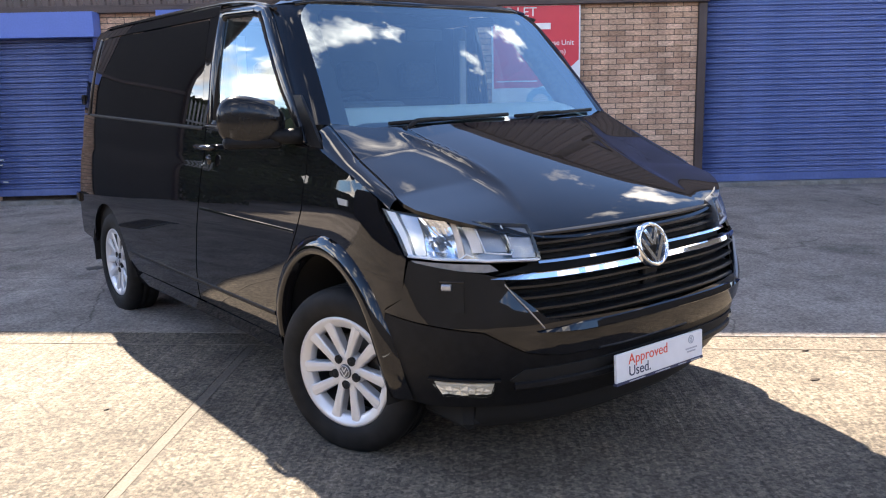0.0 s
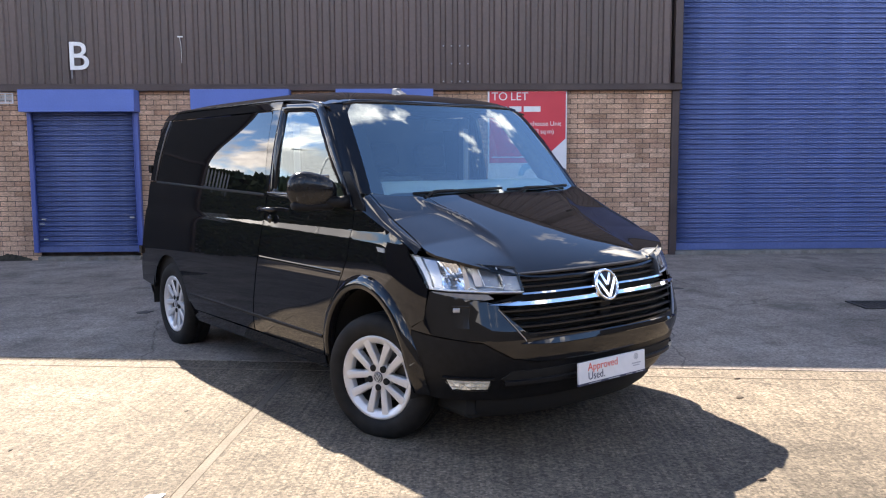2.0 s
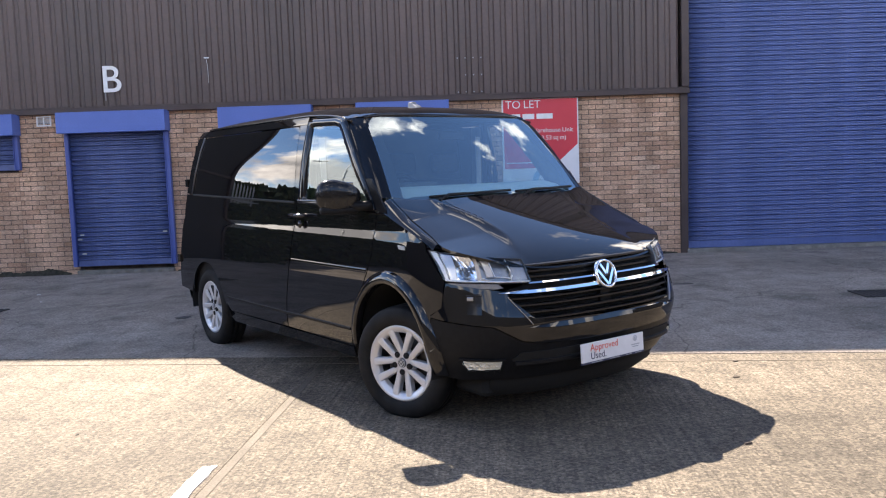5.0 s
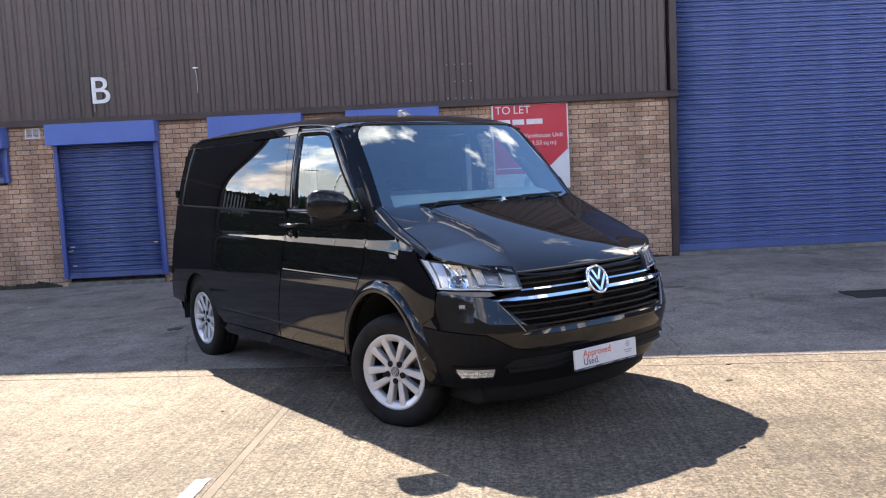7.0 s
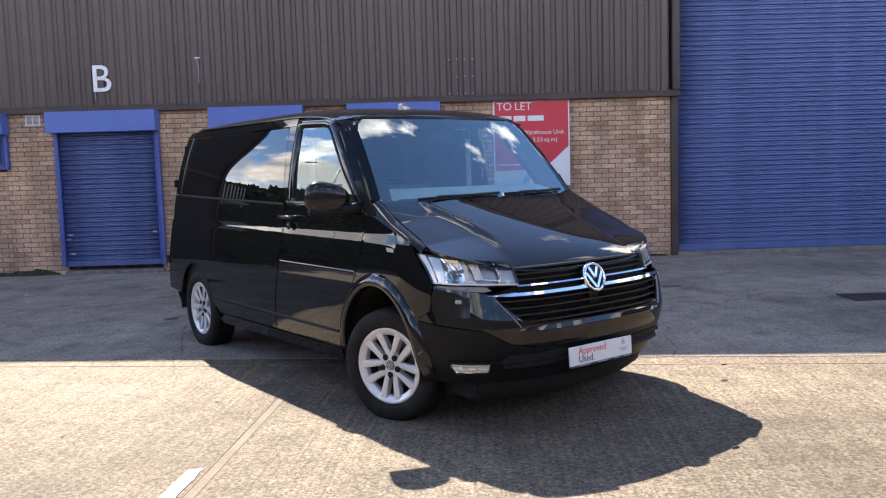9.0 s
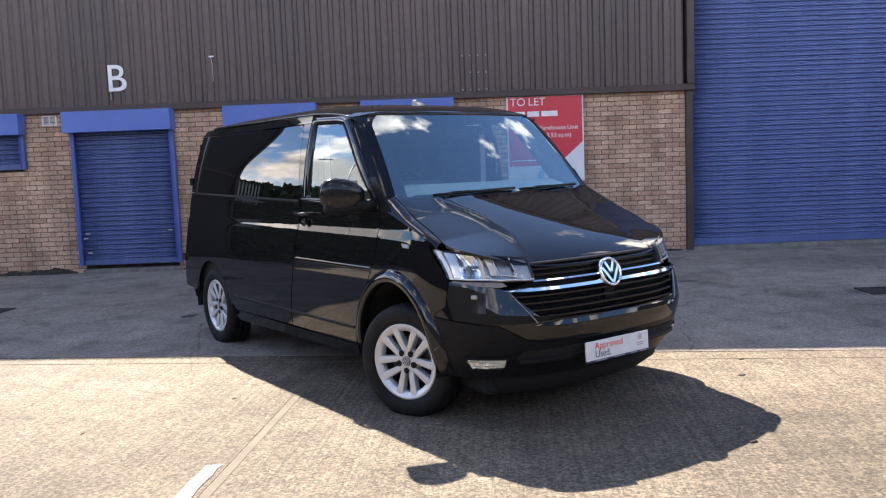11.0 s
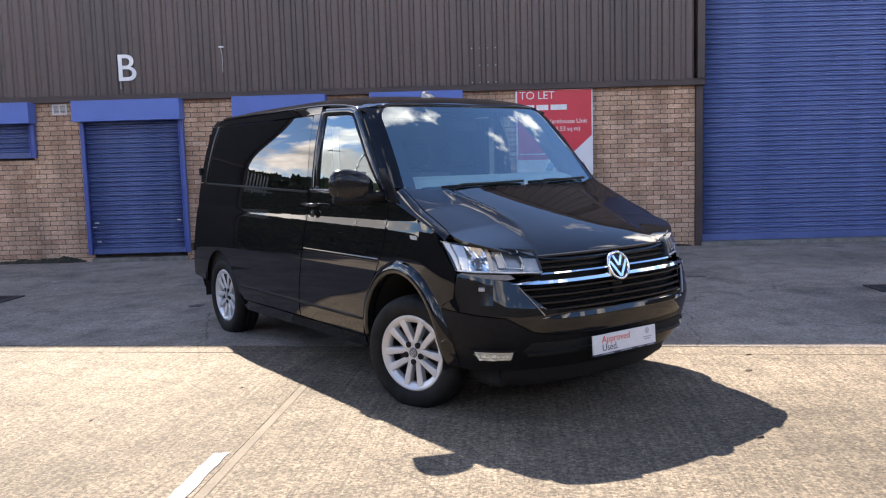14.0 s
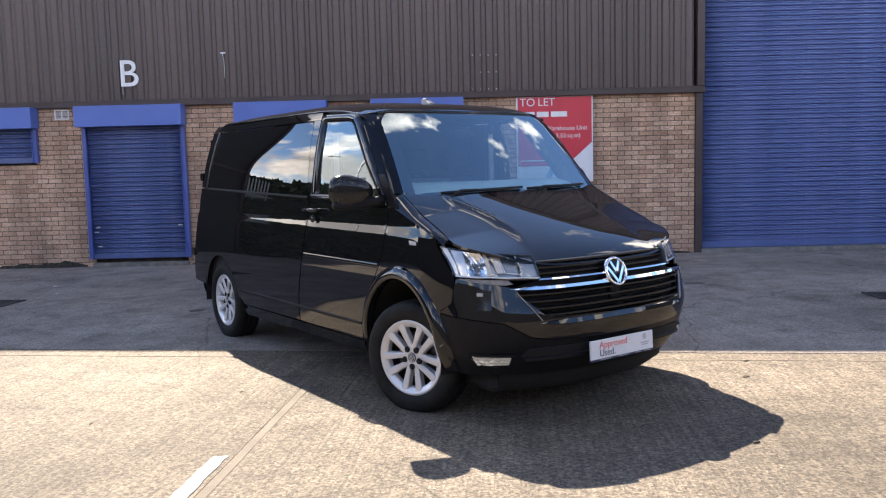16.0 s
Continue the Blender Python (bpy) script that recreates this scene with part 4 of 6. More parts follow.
wing_nose = smooth_curve([.2, .28, .36, .45, .55, .64, .72, .85, .98, 1.10, 1.25], [.72, .80, .85, .87, .865, .835, .815, .80, .772, .745, .71])


def side_y(x, z):
    s = half_width(z)
    x0 = wing_nose(z) - NL
    if x > x0:
        s *= max(0.0, 1 - min(1.0, (x - x0) / NL) ** NP) ** (1 / NP)
    if x < -2.6:
        s -= 0.032 * ((-2.6 - x) / 1.2) ** 2
    return s


# arc length round the nose, for charts that run round the corner
ARC = [(0.0, 0.0, 0.0)]
for i in range(1, 401):
    t = math.sin(math.pi / 2 * i / 400)
    g = 1 - (1 - t ** NP) ** (1 / NP)
    u0, t0, g0 = ARC[-1]
    ARC.append((u0 + math.hypot((t - t0) * 0.945, (g - g0) * NL), t, g))


def arc_at(u):
    u = abs(u)
    if u >= ARC[-1][0]:
        return 1.0, 1.0 + (u - ARC[-1][0]) / NL
    lo, hi = 0, len(ARC) - 1
    while hi - lo > 1:
        mid = (lo + hi) // 2
        lo, hi = (mid, hi) if ARC[mid][0] <= u else (lo, mid)
    k = (u - ARC[lo][0]) / (ARC[hi][0] - ARC[lo][0])
    return ARC[lo][1] + k * (ARC[hi][1] - ARC[lo][1]), ARC[lo][2] + k * (ARC[hi][2] - ARC[lo][2])


def u_of(x, y, z):
    """Arc length round the nose of a place on it."""
    g, t = (nose(z) - x) / NL, min(abs(y) / half_width(z), 1)
    key = 2 if g > 0.16 else 1
    val = g if g > 0.16 else t
    best = min(ARC, key=lambda q: abs(q[key] - val))
    return math.copysign(best[0], y)


def chart_nose(u, z):
    t, g = arc_at(u)
    return Vector((nose(z) - NL * g, math.copysign(t * half_width(z), u), z))


def chart_side(s):
    return lambda x, z: Vector((x, s * side_y(x, z), z))


bonnet_mid = smooth_curve([-0.2, -0.1, 0, 0.1, 0.2, 0.3, 0.4, 0.5, 0.56, 0.63, 0.675, 0.705, 0.727, 0.742], [1.3373, 1.2973, 1.2584, 1.2191, 1.1791, 1.1379, 1.095, 1.0495, 1.0199, 0.9809, 0.9518, 0.9296, 0.9107, 0.896])


crease_y = smooth_curve([-.20, 0, .12, .25, .40, .54, .64, .70], [.575, .510, .462, .428, .418, .453, .495, .525])


def bonnet_z(x, y):
    a = abs(y)
    k = 1.0 if x > 0.1 else max(0.35, 1 - (0.1 - x) / 0.26 * 0.65)
    z = bonnet_mid(x) - 0.020 * min(a / 0.485, 1.0) ** 2 - 0.004 * k * (a / 0.85) ** 4
    fade = 0.30 + 0.70 * min(max((x + 0.16) / 0.22, 0), 1)
    w = a - crease_y(x)                                     # the pressed line; outside it the sheet drops to a lower level
    soft = (w + math.sqrt(w * w + 0.000012)) / 2
    z += 0.0028 * math.exp(-(w / 0.014) ** 2) * min(max((0.5 - x) / 0.3, 0), 1) * min(max((x + 0.10) / 0.06, 0), 1)
    ease = 1 - 0.8 * min(max((x - 0.33) / 0.28, 0), 1)           # the step dies out towards the lamp
    return z - fade * ease * (0.019 * (1 - math.exp(-soft / 0.055)) + 0.034 * soft + 0.065 * max(w, 0.0) ** 2)


def chart_bonnet(x, y):
    return Vector((x, y, bonnet_z(x, y)))


def screen_x(y, z):
    return -0.135 - (z - 1.30) * 0.885 - 0.060 * (abs(y) / 0.8) ** 2 + 0.014 * (1 - ((z - 1.57) / 0.27) ** 2)


def chart_screen(y, z):
    return Vector((screen_x(y, z), y, z))


roof_mid = smooth_curve([-3.60, -3.40, -3.2, -2.5, -1.6, -1.1, -.85, -.73, -.67, -.635, -.610], [1.82, 1.90, 1.932, 1.955, 1.955, 1.938, 1.914, 1.894, 1.876, 1.859, 1.838])
gutter = smooth_curve([-3.6, -3.35, -3.0, -1.3, -1.0, -.80, -.62], [1.76, 1.845, 1.878, 1.870, 1.855, 1.831, 1.785])


def roof_top(x, y):
    a = min(abs(y) / 0.79, 1.0)
    z0, zg = roof_mid(x), gutter(x)
    return z0 - (z0 - zg) * (0.26 * a * a + 0.74 * a ** 7)


def chart_roof(x, y):
    return Vector((x, y, roof_top(x, y)))


def offset(chart, d, e=0.004):
    def f(u, v):
        p = chart(u, v)
        n = (chart(u + e, v) - chart(u - e, v)).cross(chart(u, v + e) - chart(u, v - e)).normalized()
        return p + n * d
    return f


def panel(poly, chart, out, thick=0.014, step=0.05, lift=0.0, round_edge=0.004, cuts=()):
    """A sheet cut from a chart along poly, with its edge turned inward. out(p): a vector on the outer side at p."""
    bm = bmesh.new()
    pts = []
    for (a, b), (c, d) in zip(poly, poly[1:] + poly[:1]):
        k = max(1, int(math.hypot(c - a, d - b) / step))
        pts += [(a + (c - a) * i / k, b + (d - b) * i / k) for i in range(k)]
    vs = [bm.verts.new((a, b, 0)) for a, b in pts]
    bm.faces.new(vs)
    us, ws = [p[0] for p in pts], [p[1] for p in pts]
    for axis, lo, hi in ((0, min(us), max(us)), (1, min(ws), max(ws))):
        k = int((hi - lo) / step)
        for i in range(1, k + 1):
            co, no = [0, 0, 0], [0, 0, 0]
            co[axis], no[axis] = lo + (hi - lo) * i / (k + 1) + 0.00037, 1
            bmesh.ops.bisect_plane(bm, geom=bm.verts[:] + bm.edges[:] + bm.faces[:], plane_co=co, plane_no=no, dist=1e-6)
    for c in cuts:
        bmesh.ops.bisect_plane(bm, geom=bm.verts[:] + bm.edges[:] + bm.faces[:], plane_co=(0, c, 0), plane_no=(0, 1, 0), dist=1e-6)
    bmesh.ops.triangulate(bm, faces=[f for f in bm.faces if len(f.verts) > 4])
    norms = {}
    e = 0.004
    for v in bm.verts:
        u, w = v.co.x, v.co.y
        p = chart(u, w)
        n = (chart(u + e, w) - chart(u - e, w)).cross(chart(u, w + e) - chart(u, w - e))
        n = n.normalized() if n.length > 1e-9 else Vector((0, 0, 1))
        if n.dot(out(p)) < 0:
            n.negate()
        norms[v] = (p, n)
    for v, (p, n) in norms.items():
        v.co = p + n * lift
    for f in bm.faces:
        f.smooth = True
    f0 = max(bm.faces, key=lambda q: q.calc_area())
    f0.normal_update()
    if f0.normal.dot(norms[f0.verts[0]][1]) < 0:
        bmesh.ops.reverse_faces(bm, faces=bm.faces[:])
    rim = [ed for ed in bm.edges if ed.is_boundary]
    for depth, first in ((round_edge, True), (thick, False)):
        r = bmesh.ops.extrude_edge_only(bm, edges=rim)
        new_v = [g for g in r["geom"] if isinstance(g, bmesh.types.BMVert)]
        old = {}
        for nv in new_v:
            for ed in nv.link_edges:
                o = ed.other_vert(nv)
                if o in norms:
                    old[nv] = o
        for nv in new_v:
            p, n = norms[old[nv]]
            norms[nv] = (p, n)
            nv.co = p + n * (lift - depth)
        for ed in rim:
            ed.smooth = False
        rim = [g for g in r["geom"] if isinstance(g, bmesh.types.BMEdge)]
    return bm


def loft(rows, flip=False):
    """A smooth sheet through rows of points."""
    bm = bmesh.new()
    g = [[bm.verts.new(p) for p in row] for row in rows]
    for a, b in zip(g, g[1:]):
        for i in range(len(a) - 1):
            f = bm.faces.new((a[i], a[i + 1], b[i + 1], b[i]))
            f.smooth = True
    if flip:
        bmesh.ops.reverse_faces(bm, faces=bm.faces[:])
    return bm


VAN_AT, VAN_TURN = (0.654, 4.161), -54.0
van = new("van")
van.matrix_basis = pose(*VAN_AT, 0, 0, 0, VAN_TURN)
tagged(van, "glossy black panel van with silver alloy wheels parked on concrete", "van")

up = lambda p: Vector((0, 0, 1))
ahead = lambda p: Vector((1, 0, 0.3)) if abs(p.y) < 0.5 else Vector((0.6, math.copysign(1, p.y), 0.1))
HUBZ, WB = 0.325, 3.0


def arch(cx, cz, rx, rz, a0, a1, n=22):
    return [(cx + rx * math.cos(radians(a)), cz + rz * math.sin(radians(a))) for a in np.linspace(a0, a1, n)]


def nose_poly(pts, s=1):
    """Corners (x, y, z) on the nose turned into its chart; s = -1: the van's right."""
    return [(s * abs(u_of(x, y, z)) if y else 0.0, z) for x, y, z in pts]


bonnet_edge = smooth_curve([-.21, 0, .2, .30, .36, .41], [.815, .832, .838, .847, .862, .868])
shoulder_z = smooth_curve([-.19, -.16, 0, .2, .30, .345], [1.237, 1.225, 1.165, 1.088, 1.045, 1.012])

# one side after the other: s = -1 is the van's right, s = 1 its left
for s in (-1, 1):
    ch = chart_side(s)
    outw = (lambda k: (lambda p: Vector((0, k, 0))))(s)
    # front wing, cut round the wheel arch
    wing = [(-0.545, 0.335)] + arch(-0.06, 0.345, 0.430, 0.500, 176, 22, 26) + [(0.345, 0.655), (0.42, 0.70), (0.432, 0.845), (0.296, 1.008), (0.280, 1.050), (0.20, 1.088), (0.0, 1.165), (-0.16, 1.225), (-0.205, 1.215), (-0.228, 1.08), (-0.240, 0.96), (-0.285, 0.86), (-0.47, 0.54)]
    part("front_wing", panel(wing, ch, outw, step=0.032), PAINT, van)
    # shoulder between the wing and the bonnet
    rows = []
    for x in np.linspace(-0.185, 0.345, 18):
        ze = shoulder_z(x)
        b = Vector((x, s * side_y(x, ze), ze))
        ya = bonnet_edge(x) + 0.005
        a = Vector((x, s * ya, bonnet_z(x, ya)))
        mid = (a + b) / 2 + Vector((0, s * 0.6, 0.6)) * 0.030 * min(1.0, (abs(b.y) - ya) / 0.08)
        rows.append([a - Vector((0, 0, 0.015))] + [a.lerp(mid, t) * (1 - t) + mid.lerp(b, t) * t for t in np.linspace(0, 1, 10)])
    part("wing_shoulder", loft(rows, flip=(s > 0)), PAINT, van)
    lip = []
    for a in np.linspace(176, -4, 36):
        ring = []
        for rr, dy in ((0.0, -0.03), (0.0, 0.016), (0.008, 0.026), (0.030, 0.026), (0.052, 0.020), (0.070, 0.009), (0.080, -0.002), (0.083, -0.012)):
            x = -0.06 + (0.385 + rr) * math.cos(radians(a))
            z = 0.345 + (0.452 + rr) * math.sin(radians(a))
            ring.append(Vector((x, s * (side_y(x, z) + dy), z)))
        lip.append(ring)
    part("front_arch_lip", loft(lip, flip=(s < 0)), PAINT, van)
    # front door, lower half
    door = [(-0.555, 0.345), (-0.478, 0.54), (-0.292, 0.865), (-0.248, 0.965), (-0.236, 1.08), (-0.213, 1.215), (-0.26, 1.228), (-1.262, 1.262), (-1.275, 1.20), (-1.325, 0.95), (-1.385, 0.68), (-1.465, 0.355)]
    dr = part("front_door", panel(door, ch, outw, step=0.028), PAINT, van)
    # pressed line on the door
    rows = [[Vector((x, s * (side_y(x, z) + d), z)) for z, d in ((0.862 - 0.020, 0.0), (0.862, 0.0024), (0.867, 0.0008), (0.871, 0.0))] for x in np.linspace(-1.33, -0.31, 14)]
    part("pressed_line", loft(rows, flip=(s < 0)), PAINT, dr)
    # handle and its lock
    bm = bmesh.new()
    add_tube(bm, [(-1.285, s * 0.935, 1.178), (-1.27, s * 0.965, 1.180), (-1.18, s * 0.972, 1.182), (-1.09, s * 0.965, 1.180), (-1.075, s * 0.935, 1.178)], [0.010, 0.013, 0.013, 0.013, 0.010], 8)
    part("handle", bm, GLOSSBLACK, dr)
    part("lock", add_lathe(bmesh.new(), [(0, 0.012 * s), (0.022, 0.010 * s), (0.026, 0.0)], 16), GLOSSBLACK, dr).matrix_basis = pose(-1.18, s * 0.936, 1.118)
    # door frame round the glass, then the glass
    outer = [(-0.225, 1.232), (-0.26, 1.228), (-1.262, 1.262), (-1.245, 1.45), (-1.235, 1.70), (-1.232, 1.853), (-0.80, 1.835), (-0.715, 1.815), (-0.655, 1.765), (-0.52, 1.62), (-0.36, 1.42)]
    inner = [(-0.335, 1.300), (-0.36, 1.283), (-1.165, 1.288), (-1.165, 1.45), (-1.170, 1.70), (-1.178, 1.796), (-0.86, 1.786), (-0.80, 1.775), (-0.75, 1.735), (-0.63, 1.605), (-0.48, 1.43)]
    n = len(outer)
    dense_o, dense_i = [], []
    for k in range(n):
        for t in np.linspace(0, 1, 7)[:-1]:
            dense_o.append((outer[k][0] + (outer[(k + 1) % n][0] - outer[k][0]) * t, outer[k][1] + (outer[(k + 1) % n][1] - outer[k][1]) * t))
            dense_i.append((inner[k][0] + (inner[(k + 1) % n][0] - inner[k][0]) * t, inner[k][1] + (inner[(k + 1) % n][1] - inner[k][1]) * t))
    rows = []
    for (ox, oz), (ix, iz) in zip(dense_o + dense_o[:1], dense_i + dense_i[:1]):
        ring = []
        for t, d in ((0, -0.02), (0, -0.003), (0.14, 0.006), (0.45, 0.008), (0.82, 0.003), (1.0, -0.012), (1.0, -0.030)):
            x, z = ox + (ix - ox) * t, oz + (iz - oz) * t
            ring.append(Vector((x, s * (side_y(x, z) + d), z)))
        rows.append(ring)
    fr = part("window_frame", loft(rows, flip=(s > 0)), PAINT, dr)
    gl = part("door_glass", panel(inner, ch, outw, thick=0.004, lift=-0.014, round_edge=0.002), GLASS, dr)
    gl.visible_shadow = False
    # weather strip under the glass
    rows = [[Vector((x, s * (side_y(x, z) + d), z)) for z, d in ((zz - 0.002, 0.0), (zz + 0.001, 0.008), (zz + 0.006, 0.012), (zz + 0.013, 0.010), (zz + 0.020, 0.003), (zz + 0.022, 0.0))] for x in np.linspace(-1.255, -0.34, 12) for zz in (1.262 - 0.0 + (x + 0.34) * -0.014,)]
    part("weather_strip", loft(rows, flip=(s < 0)), GLOSSBLACK, dr)
    # load-bay side below and round its glass
    low = [(-1.478, 0.355), (-1.398, 0.68), (-1.338, 0.95), (-1.288, 1.20), (-1.275, 1.266), (-3.535, 1.318), (-3.60, 1.10), (-3.68, 0.75), (-3.735, 0.45)] + arch(-WB, 0.345, 0.385, 0.385, 168, 12, 26) + [(-2.585, 0.345)]
    part("side_panel", panel(low, ch, outw, step=0.03), PAINT, van)
    part("roof_rail", panel([(-1.238, 1.815), (-1.234, 1.868), (-3.30, 1.868), (-3.37, 1.83), (-3.368, 1.822)], ch, outw), PAINT, van)
    part("middle_pillar", panel([(-1.266, 1.274), (-1.248, 1.45), (-1.238, 1.70), (-1.238, 1.812), (-1.345, 1.812), (-1.335, 1.78), (-1.318, 1.50), (-1.312, 1.276)], ch, outw), PAINT, van)
    part("rear_pillar", panel([(-3.535, 1.326), (-3.372, 1.818), (-3.19, 1.818), (-3.205, 1.80), (-3.30, 1.50), (-3.362, 1.322)], ch, outw), PAINT, van)
    glp = [(-1.318, 1.280), (-1.324, 1.50), (-1.341, 1.78), (-1.364, 1.805), (-3.15, 1.815), (-3.19, 1.795), (-3.292, 1.50), (-3.352, 1.320)]
    part("side_window", panel(glp, ch, outw, thick=0.006, lift=-0.001, round_edge=0.002), TINT, van, "dark privacy glass side window")
    rows = [[Vector((x, s * (side_y(x, z) + d), z)) for z, d in ((zz - 0.004, 0.0), (zz, 0.005), (zz + 0.010, 0.005), (zz + 0.014, 0.0))] for x, zz in [(q, 1.262 - (q + 1.3) * 0.0235) for q in np.linspace(-3.36, -1.31, 16)]]
    part("glass_seal", loft(rows, flip=(s < 0)), SEAL, van)
    # seal down the rear pillar edge, the sky highlight put into its lighter grey
    part("corner_seal_highlight", add_tube(bmesh.new(), [(x, s * (side_y(x, z) + 0.003), z) for x, z in ((-3.375, 1.325), (-3.32, 1.50), (-3.25, 1.70), (-3.205, 1.815))], 0.009, 8), LAMPDARK, van)
    # sill and lower trim
    sill = [(-0.565, 0.262), (-0.552, 0.338), (-2.592, 0.338), (-2.605, 0.248)]
    part("sill", panel(sill, ch, outw, lift=-0.004), PAINT, van)
    rows = [[Vector((x, s * (side_y(x, z) + d), z)) for z, d in ((0.452, 0.0), (0.458, 0.004), (0.468, 0.005), (0.474, 0.0))] for x in np.linspace(-2.56, -0.53, 20)]
    part("pressed_line", loft(rows, flip=(s < 0)), PLASTIC, van)
    part("pillar_seal", add_tube(bmesh.new(), [(-0.245 - (z - 1.262) * 0.93, s * (side_y(-0.175 - (z - 1.262) * 0.93, z) + 0.003), z) for z in np.linspace(1.33, 1.80, 12)], 0.005, 8), GLOSSBLACK, van)
    # repeater badge on the wing
    rep = [(0.040, 1.034), (0.112, 1.030), (0.116, 1.008), (0.056, 1.010)]
    part("side_repeater", panel(rep, ch, outw, thick=0.004, lift=0.004, round_edge=0.002), LAMPGREY, van)
    # gutter along the roof
    part("roof_gutter", add_tube(bmesh.new(), [(x, s * 0.790, gutter(x) + 0.004) for x in np.linspace(-3.1, -0.66, 26)], 0.008, 8), GLOSSBLACK, van)
    # A pillar
    rows = []
    for z in np.linspace(1.30, 1.818, 18):
        ys = 0.800 - (z - 1.30) * 0.20 - 0.060 * max(0.0, (z - 1.745) / 0.09) ** 2
        a = Vector((screen_x(ys, z), s * ys, z))
        xo = -0.175 - (z - 1.262) * 0.93
        b = Vector((xo - 0.07, s * side_y(xo, z), z))
        mid = (a + b) / 2 + Vector((0.7, s * 0.75, 0.2)) * (0.036 if s < 0 else 0.052)
        rows.append([a.lerp(mid, t) * (1 - t) + mid.lerp(b, t) * t for t in np.linspace(0, 1, 8)])
    part("front_pillar", loft(rows, flip=(s > 0)), PAINT, van)
    # its lining inside the cab
    rows = []
    for z in np.linspace(1.285, 1.825, 14):
        ys = 0.796 - (z - 1.30) * 0.20
        e = Vector((screen_x(ys, z) - 0.016, s * (ys - 0.010), z))
        rows.append([e, e + Vector((-0.030, -s * 0.075, 0)), e + Vector((-0.080, -s * 0.098, 0)), e + Vector((-0.150, -s * 0.085, 0)), e + Vector((-0.165, -s * 0.050, 0)), e + Vector((-0.110, -s * 0.015, 0)), e])
    part("pillar_lining", loft(rows, flip=(s < 0)), PILLARTRIM, van)
    foot = [(-0.30, 1.425), (-0.19, 1.315)] if s < 0 else [(-0.345, 1.425), (-0.265, 1.315)]
    part("pillar_foot", panel([(-0.10, 1.215), (-0.205, 1.222), (-0.36, 1.425)] + foot, ch, outw), PLASTIC, van)
    part("inner_wing", box(-0.46, 0.28, min(s * 0.57, s * 0.86), max(s * 0.57, s * 0.86), 0.83, 0.98, 0.02), DARK, van)
    # wheel arch liner
    for cx, rx in ((-0.06, 0.40), (-WB, 0.41)):
        rows = [[Vector((cx + rx * math.cos(radians(a)), s * y, 0.345 + (0.46 if cx > -1 else 0.43) * math.sin(radians(a)))) for y in (0.935, 0.75, 0.56)] for a in np.linspace(188, -8, 24)]
        part("arch_liner", loft(rows, flip=(s > 0)), DARK, van)
        bm = bmesh.new()
        pr = [(cx + rx * math.cos(radians(a)), 0.345 + 0.46 * math.sin(radians(a))) for a in np.linspace(188, -8, 24)]
        bm.faces.new([bm.verts.new((x, s * 0.56, z)) for x, z in pr])
        part("arch_inner_wall", bm, DARK, van)

# dark inner body, so that the gaps between panels are closed
rows = []
for x in np.linspace(-3.45, -1.35, 12):
    rows.append([Vector((x, s2 * (side_y(x, z) - 0.045), z)) for s2, zs in ((-1, np.linspace(0.42, 1.80, 14)), (1, np.linspace(1.80, 0.42, 14))) for z in zs])
part("inner_shell", loft(rows), DARK, van)
part("underbody", box(-3.6, 0.55, -0.72, 0.72, 0.175, 0.32, 0.03), DARK, van)
part("engine_bay", box(-0.1, 0.55, -0.56, 0.56, 0.32, 0.92, 0.05), DARK, van)

# bonnet
def bonnet_front(y):
    t = min(abs(y) / 0.94, 1)
    return 0.742 - NL * (1 - (1 - t ** NP) ** (1 / NP)) * 0.98 + 0.004


ed = [(bonnet_front(y), y) for y in np.linspace(-0.856, 0.856, 43)]
rim = [(x, bonnet_edge(x)) for x in (-0.205, -0.1, 0.0, 0.1, 0.2, 0.28, 0.34, 0.39)]
bon = [(-0.150, -0.70)] + [(x, -y) for x, y in rim] + ed + rim[::-1] + [(-0.150, 0.70), (-0.090, 0.35), (-0.070, 0.0), (-0.090, -0.35)]
part("bonnet", panel(bon, chart_bonnet, up, step=0.014), PAINT, van)
part("cowl", box(-0.30, -0.06, -0.80, 0.80, 1.16, 1.245, 0.02), SEAL, van)

# windscreen with its black border and the roof
def screen_poly(inset):
    zs = np.linspace(1.268 + inset, 1.842 - inset * 0.8, 20)
    right = [(-(0.805 - (z - 1.30) * 0.20 - inset - 0.085 * max(0.0, (z - 1.745) / 0.097) ** 2), z) for z in zs]
    return right + [(-y, z) for y, z in right[::-1]]


ws = part("windscreen", panel(screen_poly(0.0), chart_screen, ahead, thick=0.004, step=0.08, round_edge=0.002), SCREEN, van, "clear blue-tinted windscreen")
ws.visible_shadow = False
po = screen_poly(-0.004)
pi = [(math.copysign(abs(y) - 0.085, y), min(max(z, 1.279), 1.805)) for y, z in po]
rows = []
for (a, b) in zip(po + po[:1], pi + pi[:1]):
    rows.append([offset(chart_screen, -0.008)(a[0] + (b[0] - a[0]) * t, a[1] + (b[1] - a[1]) * t) for t in (0, 0.3, 0.7, 1)])
part("screen_border", loft(rows), SEAL, van)
rf = [(-0.618 - 0.056 * (abs(y) / 0.8) ** 2, y) for y in np.linspace(-0.70, 0.70, 15)]
roof = rf + [(-0.70, 0.75), (-0.74, 0.785), (-3.25, 0.785), (-3.33, 0.74), (-3.38, 0.40), (-3.40, 0.0), (-3.38, -0.40), (-3.33, -0.74), (-3.25, -0.785), (-0.74, -0.785), (-0.70, -0.75)]
part("roof", panel(roof, chart_roof, up, step=0.06), PAINT, van)
